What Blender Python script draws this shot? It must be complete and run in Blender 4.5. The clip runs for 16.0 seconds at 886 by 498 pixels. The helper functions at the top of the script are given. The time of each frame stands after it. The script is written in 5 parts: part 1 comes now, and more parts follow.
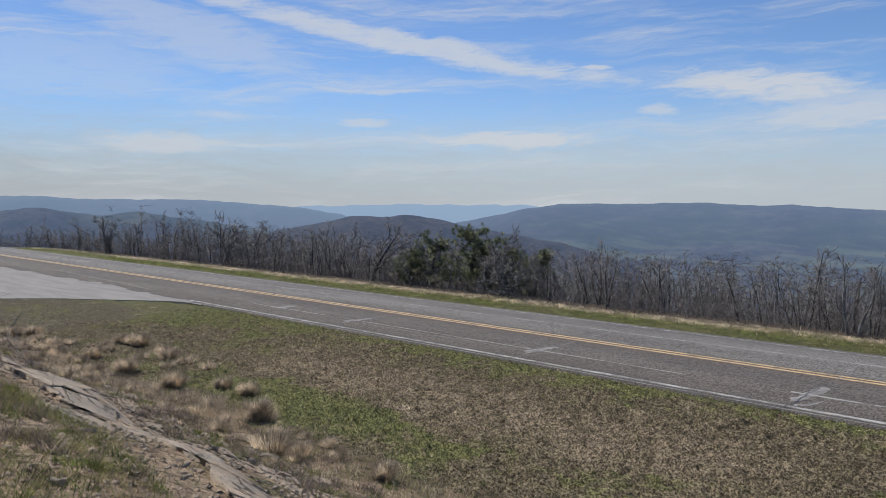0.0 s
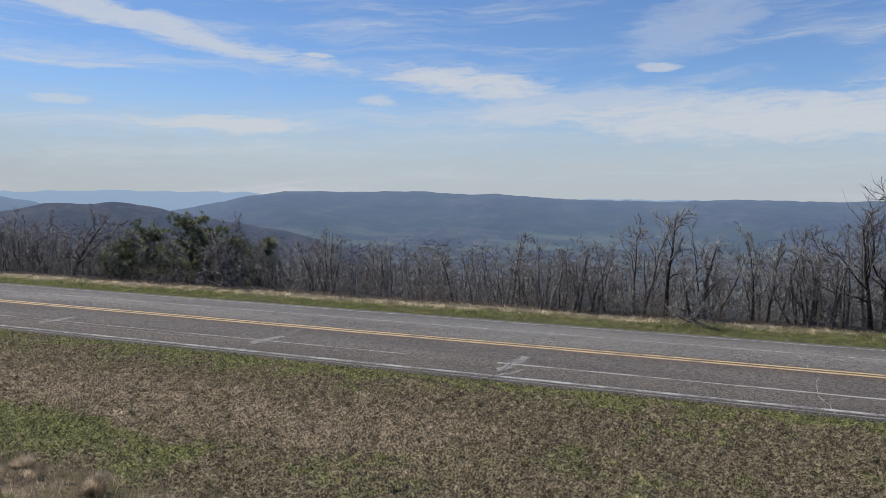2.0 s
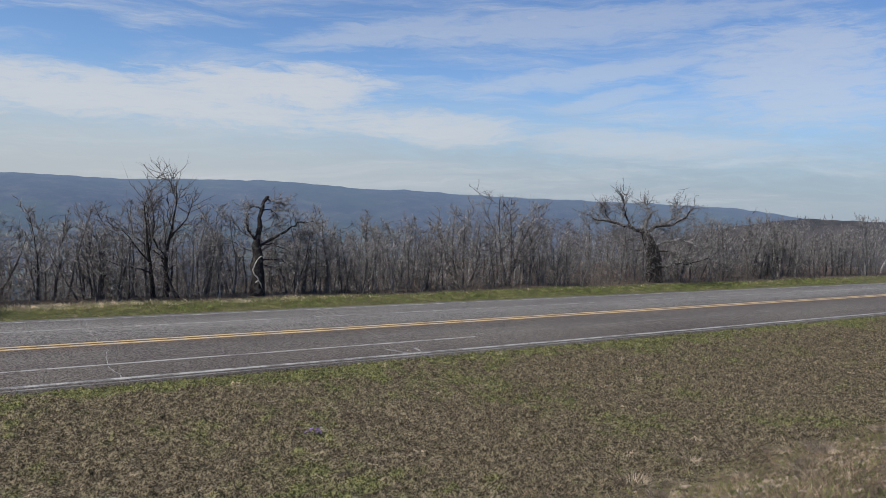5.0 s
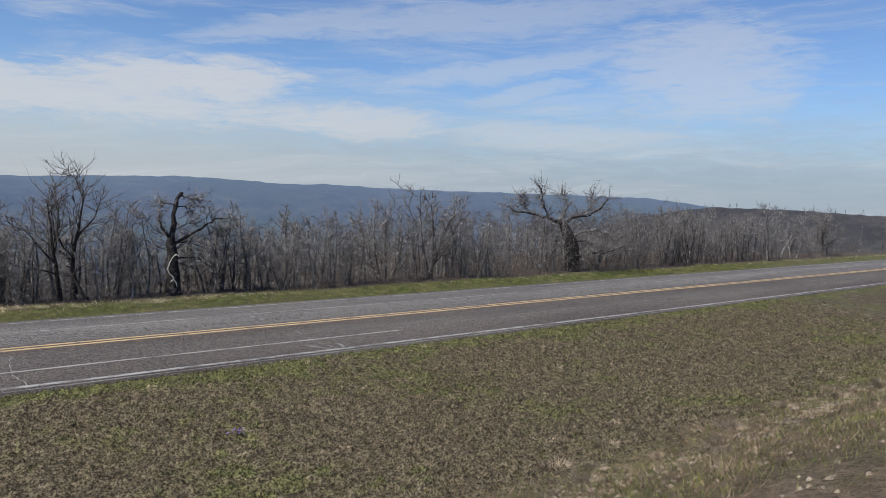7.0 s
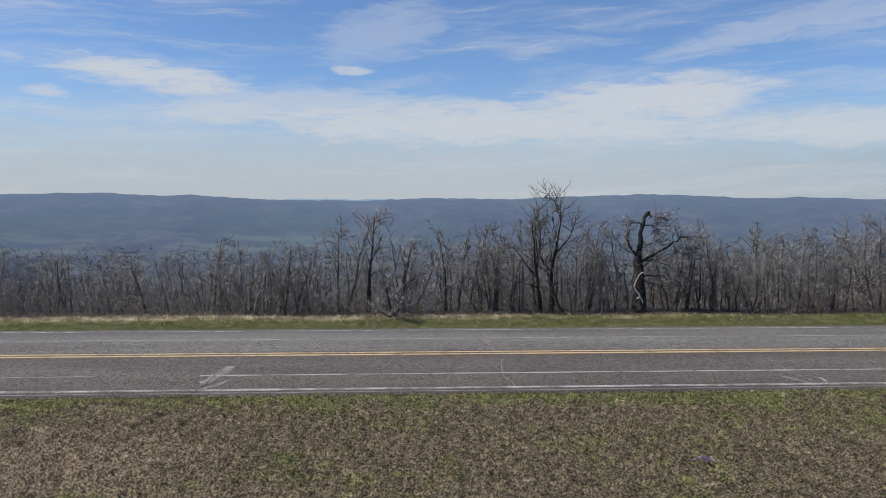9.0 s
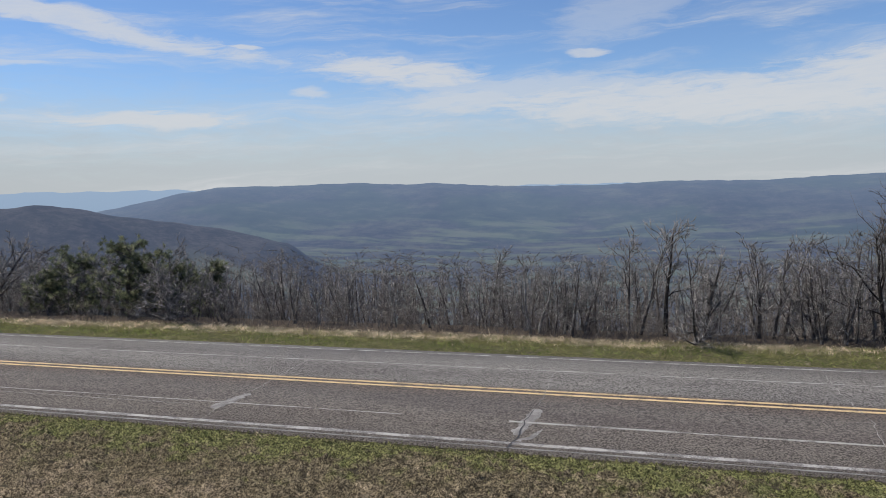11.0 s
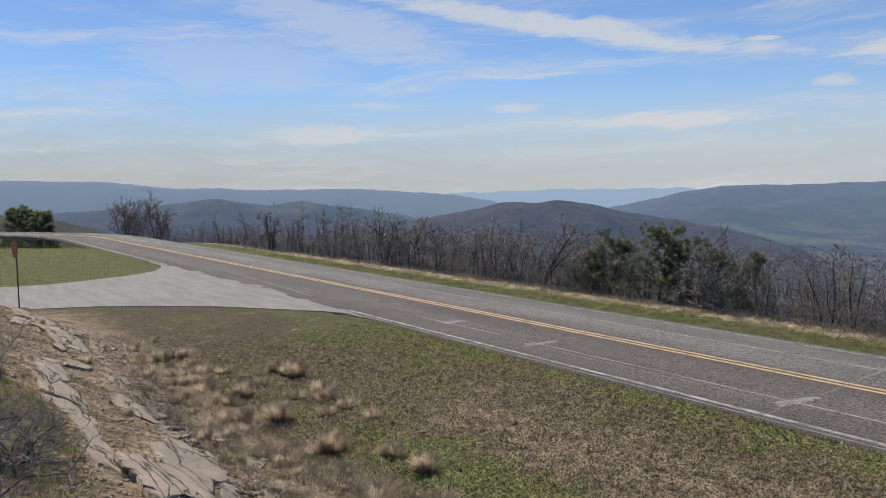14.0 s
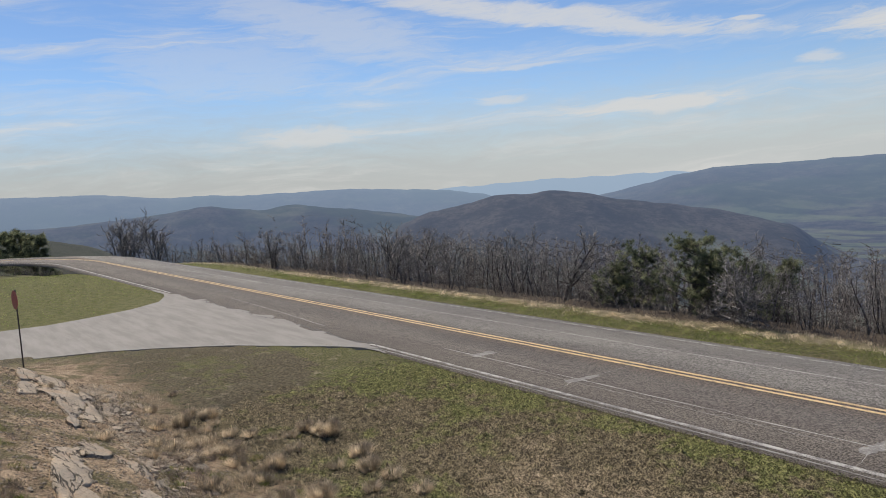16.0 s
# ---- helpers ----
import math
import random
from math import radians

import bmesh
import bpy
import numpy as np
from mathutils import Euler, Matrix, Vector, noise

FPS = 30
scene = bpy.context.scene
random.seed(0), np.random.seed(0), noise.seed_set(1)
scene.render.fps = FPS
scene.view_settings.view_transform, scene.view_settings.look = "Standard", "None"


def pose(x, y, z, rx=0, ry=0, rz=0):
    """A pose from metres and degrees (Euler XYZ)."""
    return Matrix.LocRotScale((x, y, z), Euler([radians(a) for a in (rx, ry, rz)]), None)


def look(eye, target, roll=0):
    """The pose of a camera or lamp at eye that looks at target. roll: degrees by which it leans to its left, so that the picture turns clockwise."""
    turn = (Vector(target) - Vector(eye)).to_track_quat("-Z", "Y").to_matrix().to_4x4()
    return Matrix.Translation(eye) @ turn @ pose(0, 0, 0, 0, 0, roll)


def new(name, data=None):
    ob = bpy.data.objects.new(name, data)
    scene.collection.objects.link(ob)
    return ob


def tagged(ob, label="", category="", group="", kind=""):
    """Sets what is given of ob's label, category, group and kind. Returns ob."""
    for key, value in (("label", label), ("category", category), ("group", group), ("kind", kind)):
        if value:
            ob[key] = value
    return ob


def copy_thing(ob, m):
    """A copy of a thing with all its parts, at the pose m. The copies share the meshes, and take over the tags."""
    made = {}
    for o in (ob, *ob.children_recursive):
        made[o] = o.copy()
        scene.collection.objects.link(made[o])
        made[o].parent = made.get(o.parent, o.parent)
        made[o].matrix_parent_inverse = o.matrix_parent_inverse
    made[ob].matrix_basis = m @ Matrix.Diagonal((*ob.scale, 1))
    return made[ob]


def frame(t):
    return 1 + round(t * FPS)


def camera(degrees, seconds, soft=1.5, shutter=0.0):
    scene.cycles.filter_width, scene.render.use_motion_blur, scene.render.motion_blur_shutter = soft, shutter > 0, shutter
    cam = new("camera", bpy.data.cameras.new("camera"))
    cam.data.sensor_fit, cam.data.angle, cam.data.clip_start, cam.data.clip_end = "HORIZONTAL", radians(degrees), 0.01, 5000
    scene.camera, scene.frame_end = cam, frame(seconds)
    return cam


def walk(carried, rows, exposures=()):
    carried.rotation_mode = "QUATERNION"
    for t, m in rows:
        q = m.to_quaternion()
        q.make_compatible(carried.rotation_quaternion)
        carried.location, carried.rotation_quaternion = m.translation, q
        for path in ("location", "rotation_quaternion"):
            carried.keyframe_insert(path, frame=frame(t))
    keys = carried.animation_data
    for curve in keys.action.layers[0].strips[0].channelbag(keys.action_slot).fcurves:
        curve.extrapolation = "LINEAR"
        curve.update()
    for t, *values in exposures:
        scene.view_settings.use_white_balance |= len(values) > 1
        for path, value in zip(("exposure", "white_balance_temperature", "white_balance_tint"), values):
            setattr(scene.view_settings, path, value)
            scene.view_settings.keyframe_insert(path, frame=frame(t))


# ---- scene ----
# ---- camera ----
cam = camera(62.7, 16.0, soft=0.5)
PATH = [
    (0, 0.000, 0.000, 4.100, 41.68, -3.46, 0.35),
    (0.5, 0.000, 0.000, 4.100, 38.71, -3.64, 0.45),
    (1, 0.000, 0.000, 4.100, 33.57, -3.78, 0.71),
    (1.5, 0.000, 0.000, 4.100, 27.57, -4.03, 0.74),
    (2, 0.000, 0.000, 4.100, 20.21, -4.22, 0.78),
    (2.5, 0.000, 0.000, 4.100, 11.98, -4.35, 1.16),
    (3, 0.000, 0.000, 4.100, 3.69, -4.54, 1.49),
    (3.5, 0.000, 0.000, 4.100, -4.18, -4.74, 1.76),
    (4, 0.000, 0.000, 4.100, -12.67, -4.73, 2.17),
    (4.5, 0.000, 0.000, 4.100, -22.77, -4.72, 2.03),
    (5, 0.000, 0.000, 4.100, -32.28, -4.37, 2.87),
    (5.2, 0.000, 0.000, 4.100, -35.58, -4.40, 2.80),
    (6.25, 0.000, 0.000, 4.100, -44.68, -4.50, 2.70),
    (7.3, 0.000, 0.000, 4.100, -33.58, -4.58, 1.92),
    (7.5, 0.000, 0.000, 4.100, -30.01, -4.50, 1.80),
    (8, 0.000, 0.000, 4.100, -19.86, -4.28, 1.18),
    (8.5, 0.000, 0.000, 4.100, -10.24, -3.95, 0.78),
    (8.7, 0.000, 0.000, 4.100, -7.08, -3.87, 0.56),
    (10.8, -1.803, 2.296, 5.051, 13.55, -5.16, -1.36),
    (11, -2.083, 2.236, 5.018, 15.45, -5.05, -1.19),
    (11.5, -2.571, 2.106, 5.003, 22.90, -5.13, -1.85),
    (12, -2.671, 2.027, 4.909, 29.59, -5.05, -2.12),
    (12.5, -2.967, 1.972, 4.801, 34.45, -5.06, -2.09),
    (13, -3.298, 2.017, 4.680, 41.69, -4.69, -2.36),
    (13.5, -3.634, 2.076, 4.692, 47.04, -4.89, -0.74),
    (14, -3.763, 2.094, 4.568, 53.54, -4.54, -0.75),
    (14.5, -3.745, 2.050, 4.651, 55.13, -4.52, -1.16),
    (15, -3.840, 1.965, 4.970, 55.12, -4.76, -1.98),
    (15.5, -4.551, 2.023, 5.592, 52.86, -5.05, -3.25),
    (16, -5.450, 2.183, 5.639, 53.13, -4.93, -3.68),
]

EXPOSURES = [(0, 0.0, 6500, 10), (8.7, 0.0, 6500, 10), (11, 0.06, 6700, 10), (14.5, 0.08, 6900, 10), (16, 0.10, 7150, 10)]


def place(x, y, z, yaw, pitch, roll):
    """Camera pose: heading, tilt and lean in degrees."""
    return pose(x, y, z, 90, 0, yaw) @ pose(0, 0, 0, pitch, 0, 0) @ pose(0, 0, 0, 0, 0, roll)


walk(cam, [(t, place(*p)) for t, *p in PATH], EXPOSURES)

# ---- world and sun ----
SUN_AZ, SUN_EL = 92.0, 52.0   # azimuth counted to the left of straight across the road
CLOUDS = [  # azimuth, height, half length, half thickness, lean, density
    (44.2, 12.2, 19.2, 1.0, 10, 0.78),
    (61.0, 12.3, 10.3, 2.3, 14, 0.45),
    (18.9, 8.7, 7.9, 1.2, 3, 0.90),
    (13.5, 6.5, 5.9, 1.2, -3, 0.70),
    (37.0, 5.1, 8.9, 0.7, -0, 0.85),
    (47.7, 8.9, 5.3, 0.3, 2, 0.60),
    (62.3, 4.4, 5.9, 0.8, -0, 0.70),
    (48.1, 6.3, 2.2, 0.4, 3, 0.60),
    (25.5, 7.1, 1.6, 0.4, -0, 0.60),
    (30.2, 10.4, 1.4, 0.2, 3, 0.80),
    (68.8, 9.7, 9.2, 2.4, 3, 0.30),
    (-21.1, 7.5, 6.9, 1.8, -2, 0.95),
    (-7.2, 5.7, 24.9, 1.9, 1, 0.85),
    (-31.0, 5.0, 9.1, 1.5, 1, 0.90),
    (4.0, 9.8, 1.8, 0.3, -2, 0.70),
    (1.7, 12.5, 5.8, 2.2, -17, 0.35),
    (-27.0, 11.9, 9.7, 1.1, -11, 0.45),
    (5.9, 7.1, 15.2, 1.3, 2, 0.55),
    (-40.7, 12.9, 20.8, 1.4, -5, 0.50),
    (-43.1, 9.5, 12.8, 1.1, -9, 0.55),
    (-57.5, 9.5, 7.9, 4.4, 2, 0.70),
    (-44.4, 7.7, 5.5, 0.7, -11, 0.50),
    (-47.5, 4.4, 10.7, 1.3, 0, 0.70),
    (-17.4, 7.3, 9.2, 1.9, -1, 0.90),
]


class Nodes:
    """Short-hand for node trees."""

    def __init__(self, tree):
        self.t = tree
        tree.nodes.clear()

    def n(self, kind, **kw):
        nd = self.t.nodes.new(kind)
        for k, v in kw.items():
            setattr(nd, k, v)
        return nd

    def put(self, sock, v):
        if isinstance(v, bpy.types.NodeSocket):
            self.t.links.new(v, sock)
        elif v is not None:
            sock.default_value = v

    def m(self, op, a, b=None, c=None, clamp=False):
        nd = self.n("ShaderNodeMath", operation=op, use_clamp=clamp)
        for s, v in zip(nd.inputs, (a, b, c)):
            self.put(s, v)
        return nd.outputs[0]

    def vec(self, x, y, z=0.0):
        nd = self.n("ShaderNodeCombineXYZ")
        for s, v in zip(nd.inputs, (x, y, z)):
            self.put(s, v)
        return nd.outputs[0]

    def noise(self, co, scale, detail=4.0, rough=0.55, dist=0.0):
        nd = self.n("ShaderNodeTexNoise")
        self.put(nd.inputs["Vector"], co)
        for k, v in (("Scale", scale), ("Detail", detail), ("Roughness", rough), ("Distortion", dist)):
            self.put(nd.inputs[k], v)
        return nd.outputs["Fac"]

    def step(self, v, lo, hi, a=0.0, b=1.0):
        nd = self.n("ShaderNodeMapRange", interpolation_type="SMOOTHSTEP")
        for s, q in zip(nd.inputs, (v, lo, hi, a, b)):
            self.put(s, q)
        return nd.outputs[0]

    def mix(self, f, a, b, blend="MIX"):
        nd = self.n("ShaderNodeMix", data_type="RGBA", blend_type=blend)
        self.put(nd.inputs[0], f)
        for s, v in ((nd.inputs[6], a), (nd.inputs[7], b)):
            self.put(s, (*v, 1.0) if isinstance(v, tuple) and len(v) == 3 else v)
        return nd.outputs[2]

    def pos(self):
        return self.n("ShaderNodeNewGeometry").outputs["Position"]

    def scaled(self, co, x, y, z):
        nd = self.n("ShaderNodeVectorMath", operation="MULTIPLY")
        self.put(nd.inputs[0], co)
        nd.inputs[1].default_value = (x, y, z)
        return nd.outputs[0]

    def xyz(self, co):
        nd = self.n("ShaderNodeSeparateXYZ")
        self.put(nd.inputs[0], co)
        return nd.outputs

    def bump(self, h, strength, dist):
        nd = self.n("ShaderNodeBump")
        self.put(nd.inputs["Height"], h)
        nd.inputs["Strength"].default_value = strength
        nd.inputs["Distance"].default_value = dist
        return nd.outputs[0]

    def surface(self, color, rough=0.9, normal=None, spec=0.25, metal=0.0, trans=0.0):
        b = self.n("ShaderNodeBsdfPrincipled")
        self.put(b.inputs["Base Color"], (*color, 1.0) if isinstance(color, tuple) and len(color) == 3 else color)
        self.put(b.inputs["Roughness"], rough)
        self.put(b.inputs["Metallic"], metal)
        b.inputs["Specular IOR Level"].default_value = spec
        if normal is not None:
            self.put(b.inputs["Normal"], normal)
        return b.outputs[0]

    def out(self, sh, kind="ShaderNodeOutputMaterial"):
        self.t.links.new(sh, self.n(kind).inputs["Surface"])


def build_world():
    world = bpy.data.worlds.new("sky")
    scene.world = world
    world.use_nodes = True
    k = Nodes(world.node_tree)
    sky = k.n("ShaderNodeTexSky", sky_type="NISHITA", sun_disc=False, sun_elevation=radians(SUN_EL),
              sun_rotation=radians(-SUN_AZ), altitude=700.0, air_density=1.0, dust_density=0.12, ozone_density=2.2)
    d = k.n("ShaderNodeTexCoord").outputs["Generated"]
    x, y, z = k.xyz(d)
    az = k.m("MULTIPLY", k.m("ARCTAN2", k.m("MULTIPLY", x, -1.0), y), 57.2958)
    el = k.m("MULTIPLY", k.m("ARCSINE", z), 57.2958)
    warp = k.noise(k.vec(k.m("MULTIPLY", az, 0.10), k.m("MULTIPLY", el, 0.30)), 1.0, 4.0, 0.6)
    el_w = k.m("ADD", el, k.m("MULTIPLY", k.m("SUBTRACT", warp, 0.5), 2.0))
    fine = k.noise(k.vec(k.m("MULTIPLY", az, 0.30), k.m("MULTIPLY", el_w, 1.5)), 1.0, 9.0, 0.66, 0.5)
    streak = k.noise(k.vec(k.m("MULTIPLY", k.m("ADD", az, k.m("MULTIPLY", el, -2.5)), 0.10), k.m("MULTIPLY", k.m("ADD", el_w, k.m("MULTIPLY", az, 0.12)), 2.0)), 1.0, 8.0, 0.65, 0.3)
    wisps = k.noise(k.vec(k.m("MULTIPLY", k.m("ADD", az, k.m("MULTIPLY", el, 2.0)), 0.05), k.m("MULTIPLY", el_w, 0.50)), 1.0, 7.0, 0.62, 0.6)
    total = k.m("MULTIPLY", k.step(wisps, 0.44, 0.74), k.step(streak, 0.3, 0.72, 0.25, 0.8))
    for a, e, w, h, lean, s in CLOUDS:
        c, sn = math.cos(radians(lean)), math.sin(radians(lean))
        da, de = k.m("SUBTRACT", a, az), k.m("SUBTRACT", el_w, e)
        u = k.m("DIVIDE", k.m("SUBTRACT", k.m("MULTIPLY", da, c), k.m("MULTIPLY", de, sn)), w)
        v = k.m("DIVIDE", k.m("ADD", k.m("MULTIPLY", da, sn), k.m("MULTIPLY", de, c)), h)
        q = k.m("ADD", k.m("MULTIPLY", u, u), k.m("MULTIPLY", v, v))
        q = k.m("ADD", q, k.m("MULTIPLY", k.m("SUBTRACT", fine, 0.5), 2.4))
        q = k.m("ADD", q, k.m("MULTIPLY", k.m("SUBTRACT", streak, 0.5), 1.2))
        total = k.m("MAXIMUM", total, k.step(q, 1.25, 0.05, 0.0, s))
    total = k.m("MULTIPLY", total, k.step(fine, 0.15, 0.6, 0.75, 1.0))
    haze = k.step(k.m("ADD", el, k.m("MULTIPLY", k.m("SUBTRACT", fine, 0.5), 4.0)), 9.5, 0.5, 0.0, 0.92)
    away = k.step(az, -8.0, -50.0)
    total = k.m("MULTIPLY", total, k.m("SUBTRACT", 1.0, k.m("MULTIPLY", away, 0.25)))
    tint = k.mix(1.0, sky.outputs[0], SKY_TINT, "MULTIPLY")
    sunward = k.step(az, 25.0, 80.0)
    tint = k.mix(sunward, tint, k.mix(1.0, tint, (0.82, 0.84, 0.86), "MULTIPLY"))
    hazed = k.mix(haze, tint, k.mix(sunward, k.mix(away, HAZE_SKY, HAZE_AWAY), HAZE_SUNWARD))
    col = k.mix(total, hazed, CLOUD)
    bg = k.n("ShaderNodeBackground")
    k.put(bg.inputs[0], col)
    bg.inputs[1].default_value = 0.10
    k.out(bg.outputs[0], "ShaderNodeOutputWorld")


SKY_TINT = (0.80, 0.96, 1.20)
HAZE_SKY = (4.55, 5.0, 5.5)
HAZE_SUNWARD = (3.95, 4.25, 4.6)
HAZE_AWAY = (3.35, 4.1, 4.95)
CLOUD = (6.1, 6.35, 6.7)
build_world()

sun_data = bpy.data.lights.new("sun", "SUN")
sun_data.energy, sun_data.angle, sun_data.color = 4.8, radians(0.53), (1.0, 0.935, 0.83)
sun = new("sun", sun_data)
_az, _el = radians(SUN_AZ), radians(SUN_EL)
SUN_DIR = Vector((-math.sin(_az) * math.cos(_el), math.cos(_az) * math.cos(_el), math.sin(_el)))
sun.matrix_world = look(SUN_DIR * 60, (0, 0, 0))


# ---- materials ----
def material(name):
    m = bpy.data.materials.new(name)
    m.use_nodes = True
    return m, Nodes(m.node_tree)


def mat_asphalt():
    m, k = material("asphalt")
    p = k.pos()
    fine = k.noise(p, 23.0, 3.0, 0.8)
    mid = k.noise(p, 9.0, 4.0, 0.65)
    broad = k.noise(k.scaled(p, 0.12, 0.9, 1.0), 1.0, 4.0, 0.55)
    _, y, _ = k.xyz(p)
    far_lane = k.step(y, 19.0, 19.8)
    base = k.mix(far_lane, (0.120, 0.107, 0.096), (0.165, 0.158, 0.149))
    col = k.mix(k.step(broad, 0.35, 0.7), base, k.mix(1.0, base, (0.76, 0.74, 0.76), "MULTIPLY"))
    rust = k.step(k.m("ABSOLUTE", k.m("SUBTRACT", y, 19.0)), 0.7, 0.1, 0.0, 0.35)
    col = k.mix(rust, col, (0.15, 0.105, 0.08))
    col = k.mix(k.step(fine, 0.40, 0.60), k.mix(1.0, col, (0.35, 0.35, 0.35), "MULTIPLY"), k.mix(1.0, col, (1.75, 1.75, 1.75), "MULTIPLY"))
    col = k.mix(k.step(mid, 0.55, 0.75, 0.0, 0.35), col, (0.26, 0.25, 0.24))
    k.out(k.surface(col, 0.88, k.bump(k.m("ADD", fine, mid), 0.9, 0.02), 0.3))
    return m


def mat_paint(name, color, under, keep):
    """Worn road paint: keep is the share that is still there."""
    m, k = material(name)
    p = k.pos()
    wear = k.m("ADD", k.m("MULTIPLY", k.noise(p, 40.0, 3.0, 0.7), 0.5), k.m("MULTIPLY", k.noise(p, 2.2, 4.0, 0.6), 0.5))
    f = k.step(wear, keep - 0.05, keep + 0.05)
    col = k.mix(f, color, under)
    k.out(k.surface(col, 0.75, k.bump(wear, 0.4, 0.006), 0.3))
    return m


def mat_concrete():
    m, k = material("pale_paving")
    p = k.pos()
    a = k.noise(k.scaled(p, 0.25, 1.6, 1.0), 1.3, 5.0, 0.6)
    b = k.noise(p, 38.0, 3.0, 0.7)
    col = k.mix(k.step(a, 0.3, 0.7), (0.190, 0.182, 0.174), (0.258, 0.247, 0.235))
    col = k.mix(k.step(b, 0.35, 0.7, 0.0, 0.4), col, (0.22, 0.21, 0.20))
    k.out(k.surface(col, 0.9, k.bump(b, 0.4, 0.008), 0.2))
    return m


def verge_patches(k, p):
    """Where the verge is green and where it is worn bare."""
    x, y, _ = k.xyz(p)
    xw = k.m("ADD", x, k.m("MULTIPLY", k.m("SUBTRACT", k.noise(p, 0.45, 4.0, 0.6), 0.5), 9.0))
    yw = k.m("ADD", y, k.m("MULTIPLY", k.m("SUBTRACT", k.noise(p, 0.75, 5.0, 0.65), 0.5), 5.0))
    near = lambda v, c, out, full: k.step(k.m("ABSOLUTE", k.m("SUBTRACT", v, c)), out, full)
    hollow = k.m("MULTIPLY", near(xw, -12.8, 6.5, 2.5), near(yw, 9.1, 1.7, 0.4))
    corner = k.m("MULTIPLY", k.step(xw, -16.0, -22.0), k.step(yw, 11.8, 13.4))
    rich = k.m("MAXIMUM", k.m("MAXIMUM", hollow, corner), k.step(yw, 13.7, 15.2))
    worn = k.m("MULTIPLY", near(xw, -10.5, 9.0, 4.0), near(yw, 11.5, 1.9, 0.5))
    n1, n2 = k.noise(p, 0.35, 5.0, 0.6), k.noise(p, 2.4, 5.0, 0.65)
    g = k.m("ADD", k.m("ADD", k.m("MULTIPLY", n1, 0.55), k.m("MULTIPLY", n2, 0.45)), k.m("SUBTRACT", k.m("MULTIPLY", rich, 0.15), k.m("MULTIPLY", worn, 0.12)))
    return k.step(g, 0.50, 0.62), k.m("MULTIPLY", worn, k.step(n2, 0.40, 0.58))


def mat_ground():
    """Mown verge, stony bank, lawn and woodland floor, with haze painted over the far country."""
    m, k = material("ground")
    p = k.pos()
    x, y, z = k.xyz(p)
    n1 = k.noise(p, 0.35, 5.0, 0.6)
    n2 = k.noise(p, 2.4, 5.0, 0.65)
    n3 = k.noise(p, 14.0, 4.0, 0.7)
    n4 = k.noise(p, 60.0, 3.0, 0.7)
    # verge: dead thatch, green patches, bare stony earth
    n5 = k.noise(p, 11.0, 6.0, 0.74)
    thatch = k.mix(k.step(n3, 0.36, 0.64), (0.080, 0.067, 0.043), (0.23, 0.195, 0.128))
    green = k.mix(k.step(n3, 0.34, 0.66), (0.085, 0.09, 0.034), (0.27, 0.26, 0.115))
    verge = k.mix(k.m("MULTIPLY", verge_patches(k, p)[0], 0.8), thatch, green)
    verge = k.mix(k.step(k.noise(p, 1.5, 6.0, 0.72), 0.57, 0.66, 0.0, 0.6), verge, (0.40, 0.335, 0.25))
    # dark spots: shade in the gaps between grass clumps, put into the colour
    verge = k.mix(k.step(n5, 0.50, 0.62, 0.0, 0.6), verge, (0.052, 0.046, 0.029))
    verge = k.mix(k.step(n4, 0.55, 0.72, 0.0, 0.6), verge, (0.05, 0.042, 0.03))
    # soil under the turf sheet, coloured extra dark for the shade in its creases
    inside = k.m("MULTIPLY", k.m("MULTIPLY", k.step(x, -26.5, -23.5), k.step(x, 31.0, 28.0)), k.m("MULTIPLY", k.step(y, 7.4, 8.6), k.step(y, 17.0, 16.0)))
    verge = k.mix(k.m("MULTIPLY", inside, 0.9), verge, k.mix(k.step(n3, 0.35, 0.65), (0.036, 0.031, 0.022), (0.082, 0.070, 0.048)))
    # bank: rubble and soil
    soil = k.mix(k.step(n2, 0.38, 0.62), (0.33, 0.24, 0.16), (0.60, 0.455, 0.32))
    soil = k.mix(k.step(n5, 0.50, 0.60, 0.0, 0.75), soil, (0.13, 0.10, 0.076))
    soil = k.mix(k.step(k.noise(p, 0.9, 6.0, 0.66), 0.47, 0.60, 0.0, 0.8), soil, k.mix(k.step(n3, 0.35, 0.65), (0.065, 0.075, 0.028), (0.27, 0.235, 0.13)))
    soil = k.mix(k.step(n4, 0.50, 0.66, 0.0, 0.7), soil, (0.055, 0.045, 0.038))
    soil = k.mix(k.step(x, 1.0, 4.0, 0.0, 0.65), soil, k.mix(k.step(n3, 0.35, 0.65), (0.10, 0.08, 0.052), (0.22, 0.175, 0.12)))
    on_bank = k.m("MULTIPLY", k.step(k.m("ADD", y, k.m("MULTIPLY", k.m("SUBTRACT", n2, 0.5), 4.5)), 8.6, 6.8), k.step(x, -37.0, -34.0))
    near = k.mix(on_bank, verge, soil)
    lawn = k.mix(k.step(n2, 0.3, 0.7), (0.12, 0.125, 0.048), (0.21, 0.20, 0.09))
    near = k.mix(k.step(x, -43.0, -46.0), near, lawn)
    litter = k.mix(k.step(n3, 0.3, 0.7), (0.085, 0.066, 0.05), (0.19, 0.15, 0.115))
    near = k.mix(k.step(y, 25.1, 26.0), near, litter)
    # far country
    r = k.n("ShaderNodeVectorMath", operation="LENGTH")
    k.put(r.inputs[0], p)
    r = r.outputs["Value"]
    f1 = k.noise(k.scaled(p, 0.0016, 0.0016, 0.004), 1.0, 6.0, 0.6)
    f2 = k.noise(p, 0.02, 5.0, 0.7)
    f3 = k.noise(p, 0.10, 4.0, 0.8)
